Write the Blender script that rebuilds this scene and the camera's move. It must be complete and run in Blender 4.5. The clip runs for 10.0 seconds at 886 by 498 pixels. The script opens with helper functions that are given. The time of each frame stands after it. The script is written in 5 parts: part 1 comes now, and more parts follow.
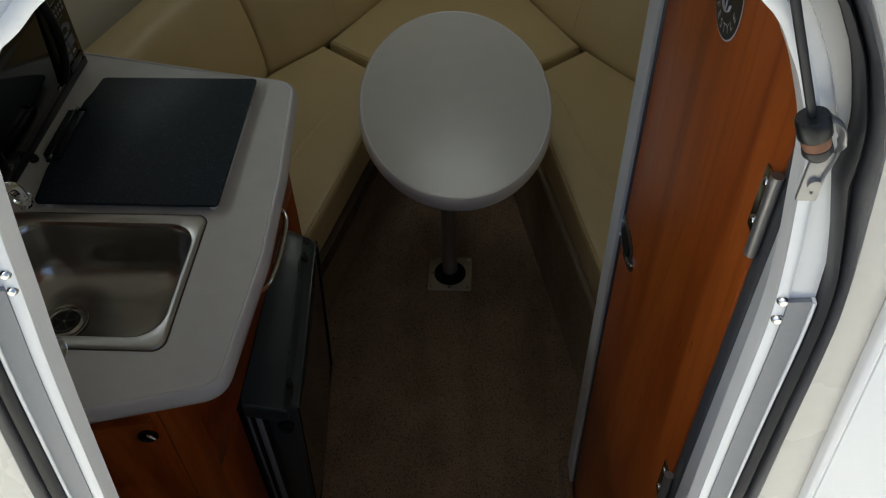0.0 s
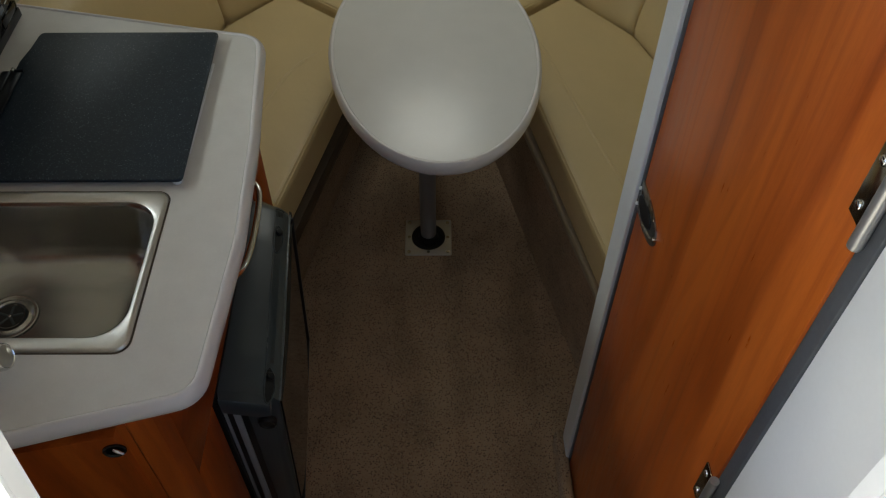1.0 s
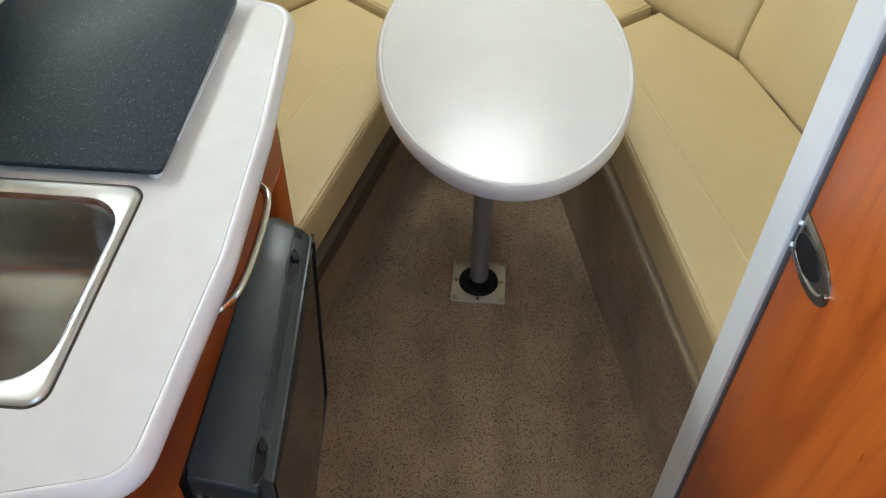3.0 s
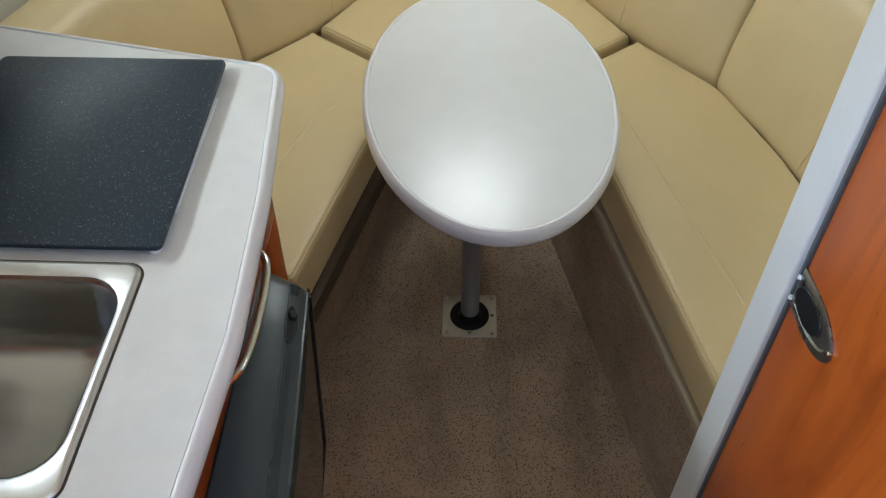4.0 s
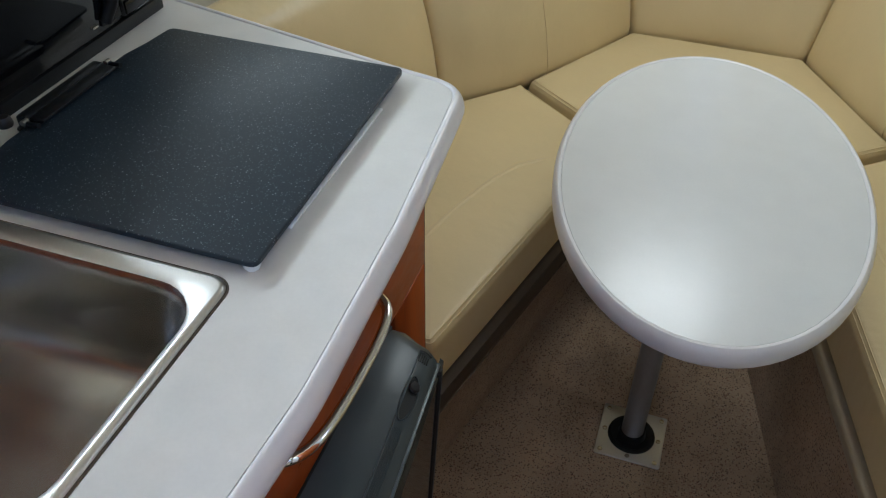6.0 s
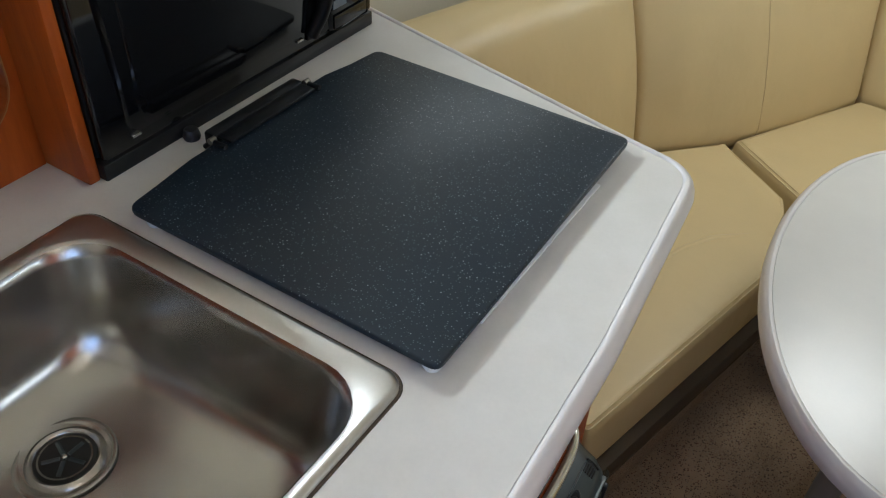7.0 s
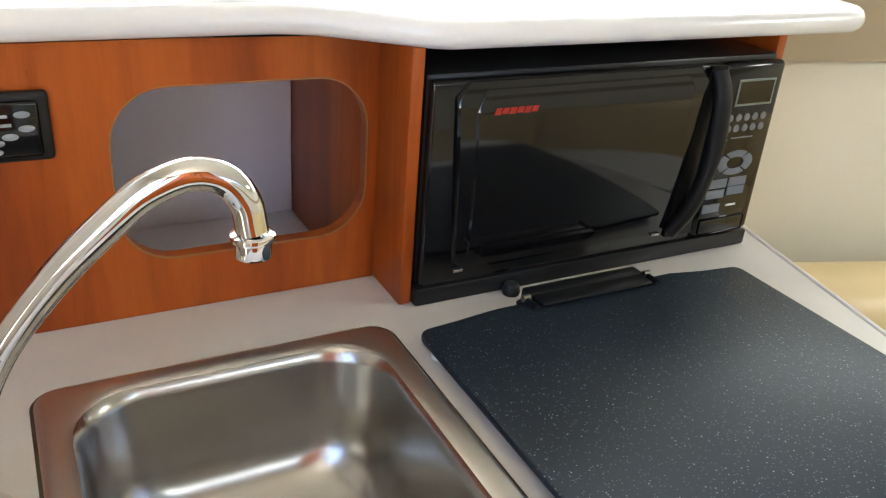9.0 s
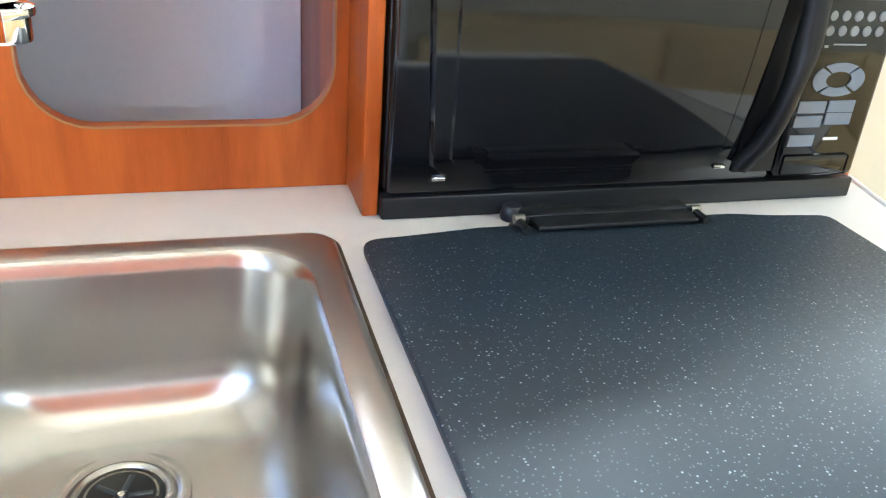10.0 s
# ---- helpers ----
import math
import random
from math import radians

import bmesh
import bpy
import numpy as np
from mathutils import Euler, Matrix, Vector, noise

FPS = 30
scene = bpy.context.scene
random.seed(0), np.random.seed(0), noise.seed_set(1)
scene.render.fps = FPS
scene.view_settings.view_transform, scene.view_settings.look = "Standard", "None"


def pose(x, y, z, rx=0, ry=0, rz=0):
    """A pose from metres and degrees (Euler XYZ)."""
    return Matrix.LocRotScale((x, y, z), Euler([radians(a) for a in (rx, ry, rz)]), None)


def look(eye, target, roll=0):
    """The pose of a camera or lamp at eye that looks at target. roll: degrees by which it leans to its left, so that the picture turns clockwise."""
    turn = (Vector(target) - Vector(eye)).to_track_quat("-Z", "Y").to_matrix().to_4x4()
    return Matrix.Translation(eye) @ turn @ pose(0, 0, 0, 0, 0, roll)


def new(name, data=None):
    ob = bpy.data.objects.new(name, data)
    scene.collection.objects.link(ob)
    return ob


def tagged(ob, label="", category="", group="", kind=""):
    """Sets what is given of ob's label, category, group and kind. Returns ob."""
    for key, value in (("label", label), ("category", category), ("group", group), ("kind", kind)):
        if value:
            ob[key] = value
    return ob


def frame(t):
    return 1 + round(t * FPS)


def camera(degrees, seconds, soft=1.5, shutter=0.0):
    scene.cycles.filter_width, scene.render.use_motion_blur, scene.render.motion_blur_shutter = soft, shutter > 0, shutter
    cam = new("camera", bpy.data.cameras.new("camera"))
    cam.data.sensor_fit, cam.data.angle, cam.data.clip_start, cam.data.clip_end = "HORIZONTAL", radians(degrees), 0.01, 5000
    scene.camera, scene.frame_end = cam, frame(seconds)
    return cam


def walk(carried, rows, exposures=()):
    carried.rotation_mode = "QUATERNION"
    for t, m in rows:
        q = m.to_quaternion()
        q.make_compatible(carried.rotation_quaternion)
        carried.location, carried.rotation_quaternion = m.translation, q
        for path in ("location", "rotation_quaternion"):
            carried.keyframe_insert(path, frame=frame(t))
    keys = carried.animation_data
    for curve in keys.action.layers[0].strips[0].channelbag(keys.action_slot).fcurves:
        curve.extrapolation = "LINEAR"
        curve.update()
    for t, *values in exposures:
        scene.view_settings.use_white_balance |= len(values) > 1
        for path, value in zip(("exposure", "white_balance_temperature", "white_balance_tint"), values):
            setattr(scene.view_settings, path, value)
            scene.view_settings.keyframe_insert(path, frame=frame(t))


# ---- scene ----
cam = camera(55.9, 10.0, soft=1.2)
PATH = [
    (0, (0.101, 0.067, 2.02), (0.008, 1.433, 0.563), -1.7),
    (0.2, (0.102, 0.08, 2.01), (0.025, 1.396, 0.506), -1.3),
    (0.5, (0.082, 0.118, 1.989), (0.052, 1.385, 0.442), 0.2),
    (0.7, (0.061, 0.156, 1.968), (0.046, 1.429, 0.423), 0.3),
    (1, (0.03, 0.203, 1.934), (0.041, 1.48, 0.394), 0.2),
    (1.3, (0.018, 0.24, 1.879), (0.053, 1.516, 0.339), 1.1),
    (1.5, (0.011, 0.269, 1.828), (0.064, 1.548, 0.292), 1.8),
    (2, (0.024, 0.341, 1.685), (0.111, 1.692, 0.212), 3.7),
    (2.5, (0.011, 0.39, 1.631), (0.058, 1.759, 0.174), 4.7),
    (2.8, (0.014, 0.408, 1.636), (-0.027, 1.774, 0.175), 2.2),
    (3, (0.001, 0.431, 1.638), (-0.09, 1.795, 0.177), 0.9),
    (3.2, (-0.006, 0.456, 1.644), (-0.092, 1.821, 0.186), 1.0),
    (4.3, (-0.037, 0.476, 1.69), (-0.046, 1.866, 0.252), 0.3),
    (4.5, (-0.041, 0.488, 1.667), (-0.031, 1.883, 0.233), 0.7),
    (5, (-0.056, 0.581, 1.559), (-0.123, 2.061, 0.216), 3.8),
    (5.5, (-0.046, 0.626, 1.504), (-0.372, 2.105, 0.198), 3.6),
    (5.7, (-0.031, 0.629, 1.501), (-0.428, 2.101, 0.207), 2.3),
    (6.8, (-0.131, 0.749, 1.454), (-0.82, 2.073, 0.123), 1.4),
    (7, (-0.162, 0.764, 1.473), (-0.93, 2.071, 0.169), 3.3),
    (7.2, (-0.166, 0.773, 1.453), (-1.076, 1.988, 0.15), 3.9),
    (7.5, (-0.13, 0.781, 1.379), (-1.323, 1.933, 0.262), 1.7),
    (8, (-0.103, 0.791, 1.439), (-1.555, 1.747, 0.451), 0.3),
    (8.5, (-0.086, 0.794, 1.43), (-1.683, 1.644, 0.577), 2.5),
    (9, (-0.154, 0.833, 1.387), (-1.718, 1.71, 0.501), 4.6),
    (9.5, (-0.228, 0.896, 1.345), (-1.822, 1.7, 0.445), 5.5),
    (9.7, (-0.226, 0.946, 1.294), (-1.893, 1.6, 0.403), 5.2),
    (10, (-0.206, 1.022, 1.249), (-1.905, 1.575, 0.351), 4.7),
]
walk(cam, [(t, look(eye, target, roll)) for t, eye, target, roll in PATH], [(0.0, 1.16, 6280, 0), (0.5, 1.35, 6280, 0), (1.0, 2.25, 6500, 0), (1.5, 3.32, 6500, 0), (2.0, 3.82, 6250, 0), (2.5, 4.0, 6000, 0), (3.0, 3.98, 6050, 0), (4.5, 3.46, 5720, 1), (5.5, 3.4, 5550, 1), (7.0, 3.48, 6000, 3), (7.5, 4.24, 5700, 3), (8.0, 4.82, 5850, 4), (8.5, 4.06, 6500, 4), (9.0, 4.3, 6400, 4), (9.5, 5.08, 6150, 4), (10.0, 5.42, 5750, 1)])

# ---- world, sun and openings' light ----
world = bpy.data.worlds.new("world")
scene.world = world
world.use_nodes = True
wn = world.node_tree
sky = wn.nodes.new("ShaderNodeTexSky")
sky.sky_type = "NISHITA"
sky.sun_disc = False
sky.sun_elevation = radians(69)
sky.sun_rotation = radians(282)
sky.dust_density, sky.air_density, sky.ozone_density = 3.2, 0.42, 0.2
wn.links.new(sky.outputs[0], wn.nodes["Background"].inputs[0])
wn.nodes["Background"].inputs[1].default_value = 0.15


def lamp(name, kind, m, energy, color=(1, 1, 1), size=0.4, size_y=None, angle=None, spread=180):
    data = bpy.data.lights.new(name, kind)
    data.energy, data.color = energy, color
    if kind == "AREA":
        data.shape, data.size, data.size_y = "RECTANGLE", size, size_y or size
        data.spread = radians(spread)
    else:
        data.angle = radians(angle)
    ob = new(name, data)
    ob.matrix_basis = m
    return ob


lamp("sun", "SUN", look((-2.2, 0.75, 7.0), (0.0, 0.3, 1.0)), 2.2, (1.0, 0.97, 0.93), angle=4)
# area lamp below the opaque hatch lid, standing in for daylight through it
lamp("hatch_light", "AREA", look((0.0, 2.52, 1.63), (0.0, 2.40, 0.0)), 0.50, (1.0, 0.975, 0.94), 0.32, 0.32)
# port_light serves the port window; the port bow and starboard lamps are added fill
lamp("port_light", "AREA", look((-1.035, 1.40, 1.445), (-0.1, 1.28, 0.95)), 0.18, (0.90, 0.96, 1.0), 0.40, 0.12, spread=95)
lamp("port_bow_fill", "AREA", look((-0.850, 2.00, 1.41), (-0.2, 1.87, 1.10)), 0.16, (0.90, 0.96, 1.0), 0.84, 0.20)
lamp("starboard_fill", "AREA", look((0.965, 1.80, 1.47), (0.0, 1.65, 0.9)), 1.05, (0.90, 0.96, 1.0), 0.90, 0.15)

# ---- materials ----
def nodes_of(name):
    m = bpy.data.materials.new(name)
    m.use_nodes = True
    t = m.node_tree
    b = t.nodes["Principled BSDF"]
    return m, t, b


def coords(t, scale=(1, 1, 1)):
    c = t.nodes.new("ShaderNodeTexCoord")
    k = t.nodes.new("ShaderNodeMapping")
    k.inputs["Scale"].default_value = scale
    t.links.new(c.outputs["Object"], k.inputs[0])
    return k.outputs[0]


def noise_of(t, where, scale, detail=4.0, rough=0.55):
    n = t.nodes.new("ShaderNodeTexNoise")
    n.inputs["Scale"].default_value = scale
    n.inputs["Detail"].default_value = detail
    n.inputs["Roughness"].default_value = rough
    t.links.new(where, n.inputs["Vector"])
    return n.outputs[0]


def ramp(t, fac, stops):
    r = t.nodes.new("ShaderNodeValToRGB")
    e = r.color_ramp.elements
    while len(e) < len(stops):
        e.new(0.5)
    for k, (p, c) in zip(e, stops):
        k.position, k.color = p, (*c, 1)
    t.links.new(fac, r.inputs[0])
    return r.outputs[0]


def mix(t, fac, a, b, kind="MIX"):
    m = t.nodes.new("ShaderNodeMix")
    m.data_type, m.blend_type = "RGBA", kind
    for sock, v in ((m.inputs[0], fac), (m.inputs[6], a), (m.inputs[7], b)):
        if isinstance(v, (int, float)):
            sock.default_value = v
        elif isinstance(v, tuple):
            sock.default_value = (*v, 1)
        else:
            t.links.new(v, sock)
    return m.outputs[2]


def bump(t, b, height, strength, distance=0.001):
    n = t.nodes.new("ShaderNodeBump")
    n.inputs["Strength"].default_value = strength
    n.inputs["Distance"].default_value = distance
    t.links.new(height, n.inputs["Height"])
    t.links.new(n.outputs[0], b.inputs["Normal"])


def spread(t, fac, lo, hi, out):
    r = t.nodes.new("ShaderNodeMapRange")
    r.inputs["From Min"].default_value, r.inputs["From Max"].default_value = 0.3, 0.7
    r.inputs["To Min"].default_value, r.inputs["To Max"].default_value = lo, hi
    t.links.new(fac, r.inputs[0])
    t.links.new(r.outputs[0], out)


def plain(name, color, rough=0.5, metal=0.0, vary=0.12, scale=6.0, grain=150.0, relief=0.15, depth=0.0006, stretch=(1, 1, 1), coat=0.0, gloss=0.16):
    """A surface of one hue with soft blotches, fine grain and uneven gloss."""
    m, t, b = nodes_of(name)
    p = coords(t, stretch)
    big, fine = noise_of(t, p, scale, 5), noise_of(t, p, grain, 3)
    lo = tuple(c * (1 - vary) for c in color)
    hi = tuple(min(1, c * (1 + vary)) for c in color)
    c1 = ramp(t, big, [(0.3, lo), (0.7, hi)])
    c2 = mix(t, 0.25, c1, ramp(t, fine, [(0.35, lo), (0.65, hi)]))
    t.links.new(c2, b.inputs["Base Color"])
    b.inputs["Metallic"].default_value = metal
    b.inputs["Coat Weight"].default_value = coat
    spread(t, big, rough * (1 - gloss), min(1, rough * (1 + gloss)), b.inputs["Roughness"])
    if relief:
        bump(t, b, fine, relief, depth)
    return m


def specked(name, color, spots, rough, relief=0.2, depth=0.0008, base_vary=0.1, weave=False):
    """A base colour with fine specks: spots are (scale, threshold, colour)."""
    m, t, b = nodes_of(name)
    p = coords(t)
    c = ramp(t, noise_of(t, p, 7, 5), [(0.3, tuple(x * (1 - base_vary) for x in color)), (0.7, tuple(x * (1 + base_vary) for x in color))])
    for scale, radius, share, colr in spots:
        v = t.nodes.new("ShaderNodeTexVoronoi")
        v.inputs["Scale"].default_value = scale
        t.links.new(p, v.inputs["Vector"])
        f = ramp(t, v.outputs["Distance"], [(radius * 0.7, (1, 1, 1)), (radius * 1.25, (0, 0, 0))])
        pick = ramp(t, v.outputs["Color"], [(share, (1, 1, 1)), (share + 0.01, (0, 0, 0))])
        c = mix(t, mix(t, 1.0, f, pick, "MULTIPLY"), c, colr)
    if weave:
        nap = noise_of(t, coords(t, (9.0, 2.2, 3.0)), 1.0, 4, 0.6)
        c = mix(t, 0.75, c, ramp(t, nap, [(0.32, (0.66, 0.62, 0.58)), (0.52, (0.95, 0.93, 0.92)), (0.70, (1.0, 1.0, 1.0))]), "MULTIPLY")
    t.links.new(c, b.inputs["Base Color"])
    spread(t, noise_of(t, p, 300, 3), rough * 0.85, min(1, rough * 1.15), b.inputs["Roughness"])
    bump(t, b, noise_of(t, p, 420, 3), relief, depth)
    return m


def timber(name, stretch, rough=0.32):
    """Satin cherry laminate with long figure along one axis."""
    m, t, b = nodes_of(name)
    p = coords(t, stretch)
    warp = noise_of(t, p, 1.6, 3)
    w = t.nodes.new("ShaderNodeTexWave")
    w.wave_type, w.bands_direction = "BANDS", "DIAGONAL"
    w.inputs["Scale"].default_value = 1.0
    w.inputs["Distortion"].default_value = 12.0
    w.inputs["Detail"].default_value = 4.0
    w.inputs["Detail Scale"].default_value = 1.1
    t.links.new(p, w.inputs["Vector"])
    c = ramp(t, w.outputs[0], [(0.0, (0.205, 0.036, 0.0050)), (0.45, (0.39, 0.081, 0.0105)), (1.0, (0.56, 0.143, 0.0200))])
    fibre = noise_of(t, p, 26, 6, 0.7)
    c = mix(t, 0.42, c, ramp(t, fibre, [(0.32, (0.18, 0.032, 0.0040)), (0.62, (0.46, 0.106, 0.0150))]))
    c = mix(t, 0.35, c, ramp(t, warp, [(0.35, (0.25, 0.047, 0.0055)), (0.65, (0.46, 0.106, 0.0165))]))
    rings = t.nodes.new("ShaderNodeMath")
    rings.operation = "MULTIPLY"
    rings.inputs[1].default_value = 70.0
    t.links.new(noise_of(t, p, 1.3, 2, 0.35), rings.inputs[0])
    wave = t.nodes.new("ShaderNodeMath")
    wave.operation = "SINE"
    t.links.new(rings.outputs[0], wave.inputs[0])
    c = mix(t, 0.34, c, ramp(t, wave.outputs[0], [(0.0, (1, 1, 1)), (0.70, (0.96, 0.93, 0.90)), (0.97, (0.62, 0.48, 0.42)), (1.0, (0.70, 0.57, 0.5))]), "MULTIPLY")
    cloud = noise_of(t, coords(t, tuple(0.35 * k for k in stretch)), 2.2, 3, 0.5)
    c = mix(t, 0.8, c, ramp(t, cloud, [(0.30, (0.70, 0.60, 0.52)), (0.52, (0.96, 0.93, 0.90)), (0.72, (1.0, 1.0, 1.0))]), "MULTIPLY")
    t.links.new(c, b.inputs["Base Color"])
    b.inputs["Specular IOR Level"].default_value = 0.32
    spread(t, fibre, rough * 0.85, rough * 1.2, b.inputs["Roughness"])
    bump(t, b, fibre, 0.06, 0.0004)
    return m


VINYL = plain("cream_vinyl", (0.585, 0.455, 0.240), 0.42, vary=0.06, scale=5, grain=520, relief=0.22, depth=0.0007)
SEAM = plain("tan_thread", (0.55, 0.415, 0.23), 0.5, vary=0.15, grain=900)
# near-black: shade of the seat grooves as colour, and the sink rim's line
GAP = plain("dark_gap", (0.06, 0.04, 0.022), 0.7, vary=0.2)
vt = VINYL.node_tree
soft = noise_of(vt, coords(vt, (1, 1, 0.6)), 11, 3)
fold = vt.nodes.new("ShaderNodeBump")
fold.inputs["Strength"].default_value, fold.inputs["Distance"].default_value = 0.55, 0.006
vt.links.new(soft, fold.inputs["Height"])
vt.links.new(fold.outputs[0], next(n for n in vt.nodes if n.type == "BUMP" and n != fold).inputs["Normal"])
LAMINATE = plain("stone_laminate", (0.605, 0.58, 0.54), 0.33, vary=0.045, scale=26, grain=260, relief=0.03, gloss=0.05)
EDGE = plain("white_edge", (0.64, 0.61, 0.595), 0.30, vary=0.02, scale=5, relief=0.02, gloss=0.03)
TABLE = plain("table_laminate", (0.61, 0.595, 0.565), 0.26, vary=0.028, scale=16, grain=240, relief=0.03, gloss=0.03)
CHERRY = timber("cherry_upright", (4.5, 4.5, 0.5))
CHERRY_L = timber("cherry_lengthwise", (5, 1.2, 4))
CARPET = specked("brown_carpet", (0.385, 0.270, 0.168), [(200, 0.31, 0.42, (0.036, 0.021, 0.014)), (300, 0.40, 0.28, (0.085, 0.050, 0.034)), (240, 0.42, 0.40, (0.40, 0.305, 0.21)), (230, 0.38, 0.26, (0.19, 0.080, 0.048))], 0.95, relief=0.8, depth=0.003, base_vary=0.2, weave=True)
COVER = specked("speckled_board", (0.0105, 0.0190, 0.0285), [(430, 0.24, 0.45, (0.10, 0.125, 0.14)), (360, 0.22, 0.22, (0.26, 0.29, 0.31)), (240, 0.14, 0.06, (0.34, 0.37, 0.39))], 0.43, relief=0.12, depth=0.0005, base_vary=0.04)
COVER.node_tree.nodes["Principled BSDF"].inputs["Specular IOR Level"].default_value = 0.36
STEEL = plain("brushed_steel", (0.425, 0.412, 0.388), 0.24, 1.0, vary=0.02, scale=3, grain=300, relief=0, stretch=(1, 1, 4), gloss=0.02)
RIM = plain("rim_steel", (0.55, 0.53, 0.50), 0.36, 1.0, vary=0.05, grain=300, relief=0.03, gloss=0.05)
CHROME = plain("chrome", (0.72, 0.72, 0.71), 0.04, 1.0, vary=0.04, relief=0)
ALUMINIUM = plain("brushed_aluminium", (0.52, 0.53, 0.54), 0.36, 0.85, vary=0.08, grain=300, relief=0.05)
POST = plain("grey_anodised_post", (0.60, 0.595, 0.575), 0.45, 0.05, vary=0.05, grain=260, relief=0.04)
POLE = plain("grey_pole", (0.33, 0.325, 0.32), 0.38, 0.7, vary=0.08, relief=0.04)
PEWTER = plain("dull_pewter", (0.24, 0.23, 0.205), 0.28, 0.9, vary=0.2, scale=25, relief=0.03)
NICKEL = plain("aged_nickel", (0.40, 0.36, 0.28), 0.2, 1.0, vary=0.15, scale=25, relief=0.02)
BLACK_GLOSS = plain("black_gloss", (0.004, 0.0042, 0.005), 0.06, vary=0.1, relief=0)
BLACK_GLOSS.node_tree.nodes["Principled BSDF"].inputs["Specular IOR Level"].default_value = 0.46
BLACK_SATIN = plain("black_satin", (0.010, 0.011, 0.012), 0.32, vary=0.15, grain=500, relief=0.08)
BLACK_SATIN.node_tree.nodes["Principled BSDF"].inputs["Specular IOR Level"].default_value = 0.3
DRAIN_DARK = plain("drain_dark", (0.010, 0.010, 0.010), 0.5, vary=0.2, relief=0)
SOCKET = plain("socket_black", (0.006, 0.006, 0.006), 0.45, vary=0.2, relief=0.1)
SOCKET.node_tree.nodes["Principled BSDF"].inputs["Specular IOR Level"].default_value = 0.25
SEAL_GREY = plain("worn_rubber", (0.050, 0.050, 0.055), 0.38, vary=0.25, scale=14, grain=200, relief=0.1)
TRACK = plain("anodised_track", (0.215, 0.222, 0.240), 0.42, 0.2, vary=0.10, scale=22, grain=300, relief=0.05)
RUBBER = plain("black_rubber", (0.014, 0.014, 0.016), 0.45, vary=0.2, grain=200, relief=0.1)
SLATE = plain("slate_plastic", (0.034, 0.048, 0.054), 0.34, vary=0.12, scale=9, grain=700, relief=0.12)
FRIDGE_PANEL = plain("smoked_panel", (0.010, 0.009, 0.008), 0.07, vary=0.15, relief=0)
SLATE_LIP = plain("slate_lip", (0.085, 0.105, 0.115), 0.28, vary=0.1, relief=0.03)
GASKET = plain("grey_gasket", (0.26, 0.28, 0.30), 0.5, vary=0.1)
GEL_WHITE = plain("white_gelcoat", (0.80, 0.80, 0.785), 0.22, vary=0.03, scale=4, relief=0.02, coat=0.3)
GEL_CREAM = plain("cream_gelcoat", (0.66, 0.625, 0.545), 0.26, vary=0.05, scale=3, relief=0.03, coat=0.3)
LINER = plain("cream_liner", (0.70, 0.655, 0.53), 0.6, vary=0.05, scale=3, grain=240, relief=0.25)
HEADLINER = plain("pale_headliner", (0.74, 0.71, 0.64), 0.8, vary=0.04, grain=300, relief=0.3)
# tan with shade mixed into it, for the liner band and seat moulding
TAN_SHADE = plain("tan_shade", (0.36, 0.29, 0.185), 0.6, vary=0.07, grain=300, relief=0.2)
CUT_EDGE = plain("cut_wood_edge", (0.30, 0.155, 0.062), 0.5, vary=0.1, grain=300, relief=0.05)
PALE_PANEL = plain("pale_grey_panel", (0.88, 0.875, 0.89), 0.38, vary=0.04, grain=120, relief=0.06)
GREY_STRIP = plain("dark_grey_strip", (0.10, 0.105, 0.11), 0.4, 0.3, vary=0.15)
WHITE_PLASTIC = plain("white_plastic", (0.75, 0.76, 0.74), 0.35, vary=0.04, relief=0.02)
GREY_PRINT = plain("grey_print", (0.30, 0.32, 0.34), 0.45, vary=0.06, relief=0)
KEY_PRINT = plain("dim_key_print", (0.17, 0.175, 0.18), 0.45, vary=0.08, relief=0)
BLUE_PRINT = plain("blue_grey_print", (0.13, 0.155, 0.19), 0.35, vary=0.08, relief=0)
RED_PRINT = plain("red_print", (0.32, 0.012, 0.008), 0.35, vary=0.06, relief=0)
WHITE_PRINT = plain("white_print", (0.62, 0.63, 0.64), 0.45, vary=0.05, relief=0)
LCD = plain("grey_green_display", (0.17, 0.20, 0.18), 0.2, vary=0.06, relief=0)
RUST = plain("rusty_collar", (0.22, 0.10, 0.05), 0.7, vary=0.35, scale=60, relief=0.3)


# ---- building helpers ----
def finish(bm, name, material, smooth=True, angle=38):
    bmesh.ops.remove_doubles(bm, verts=bm.verts, dist=1e-5)
    bmesh.ops.recalc_face_normals(bm, faces=bm.faces)
    me = bpy.data.meshes.new(name)
    bm.to_mesh(me)
    bm.free()
    me.materials.append(material)
    if smooth:
        me.polygons.foreach_set("use_smooth", [True] * len(me.polygons))
        me.set_sharp_from_angle(angle=radians(angle))
    return me


def thing(name, at, label, category, group="", kind=""):
    ob = new(name)
    ob.location = Vector(at) + SHIFT if SHIFT else at
    ob.empty_display_size = 0.05
    return tagged(ob, label, category, group, kind)


SHIFT = None
SPLAY = False


def part(name, bm, material, parent=None, label="", **kw):
    """One mesh object in world coordinates, under a thing or under a part. SHIFT: where the companionway group stands. SPLAY: the head door's slight turn."""
    if SHIFT:
        for v in bm.verts:
            v.co += SHIFT
    if SPLAY:
        for v in bm.verts:
            v.co.x -= 0.0344 * (v.co.y - 1.05)
    ob = new(name, finish(bm, name, material, **kw))
    if parent is not None:
        ob.parent = parent
        if parent.data is None:
            ob.matrix_parent_inverse = Matrix.Translation(-Vector(parent.location))
    return tagged(ob, label)


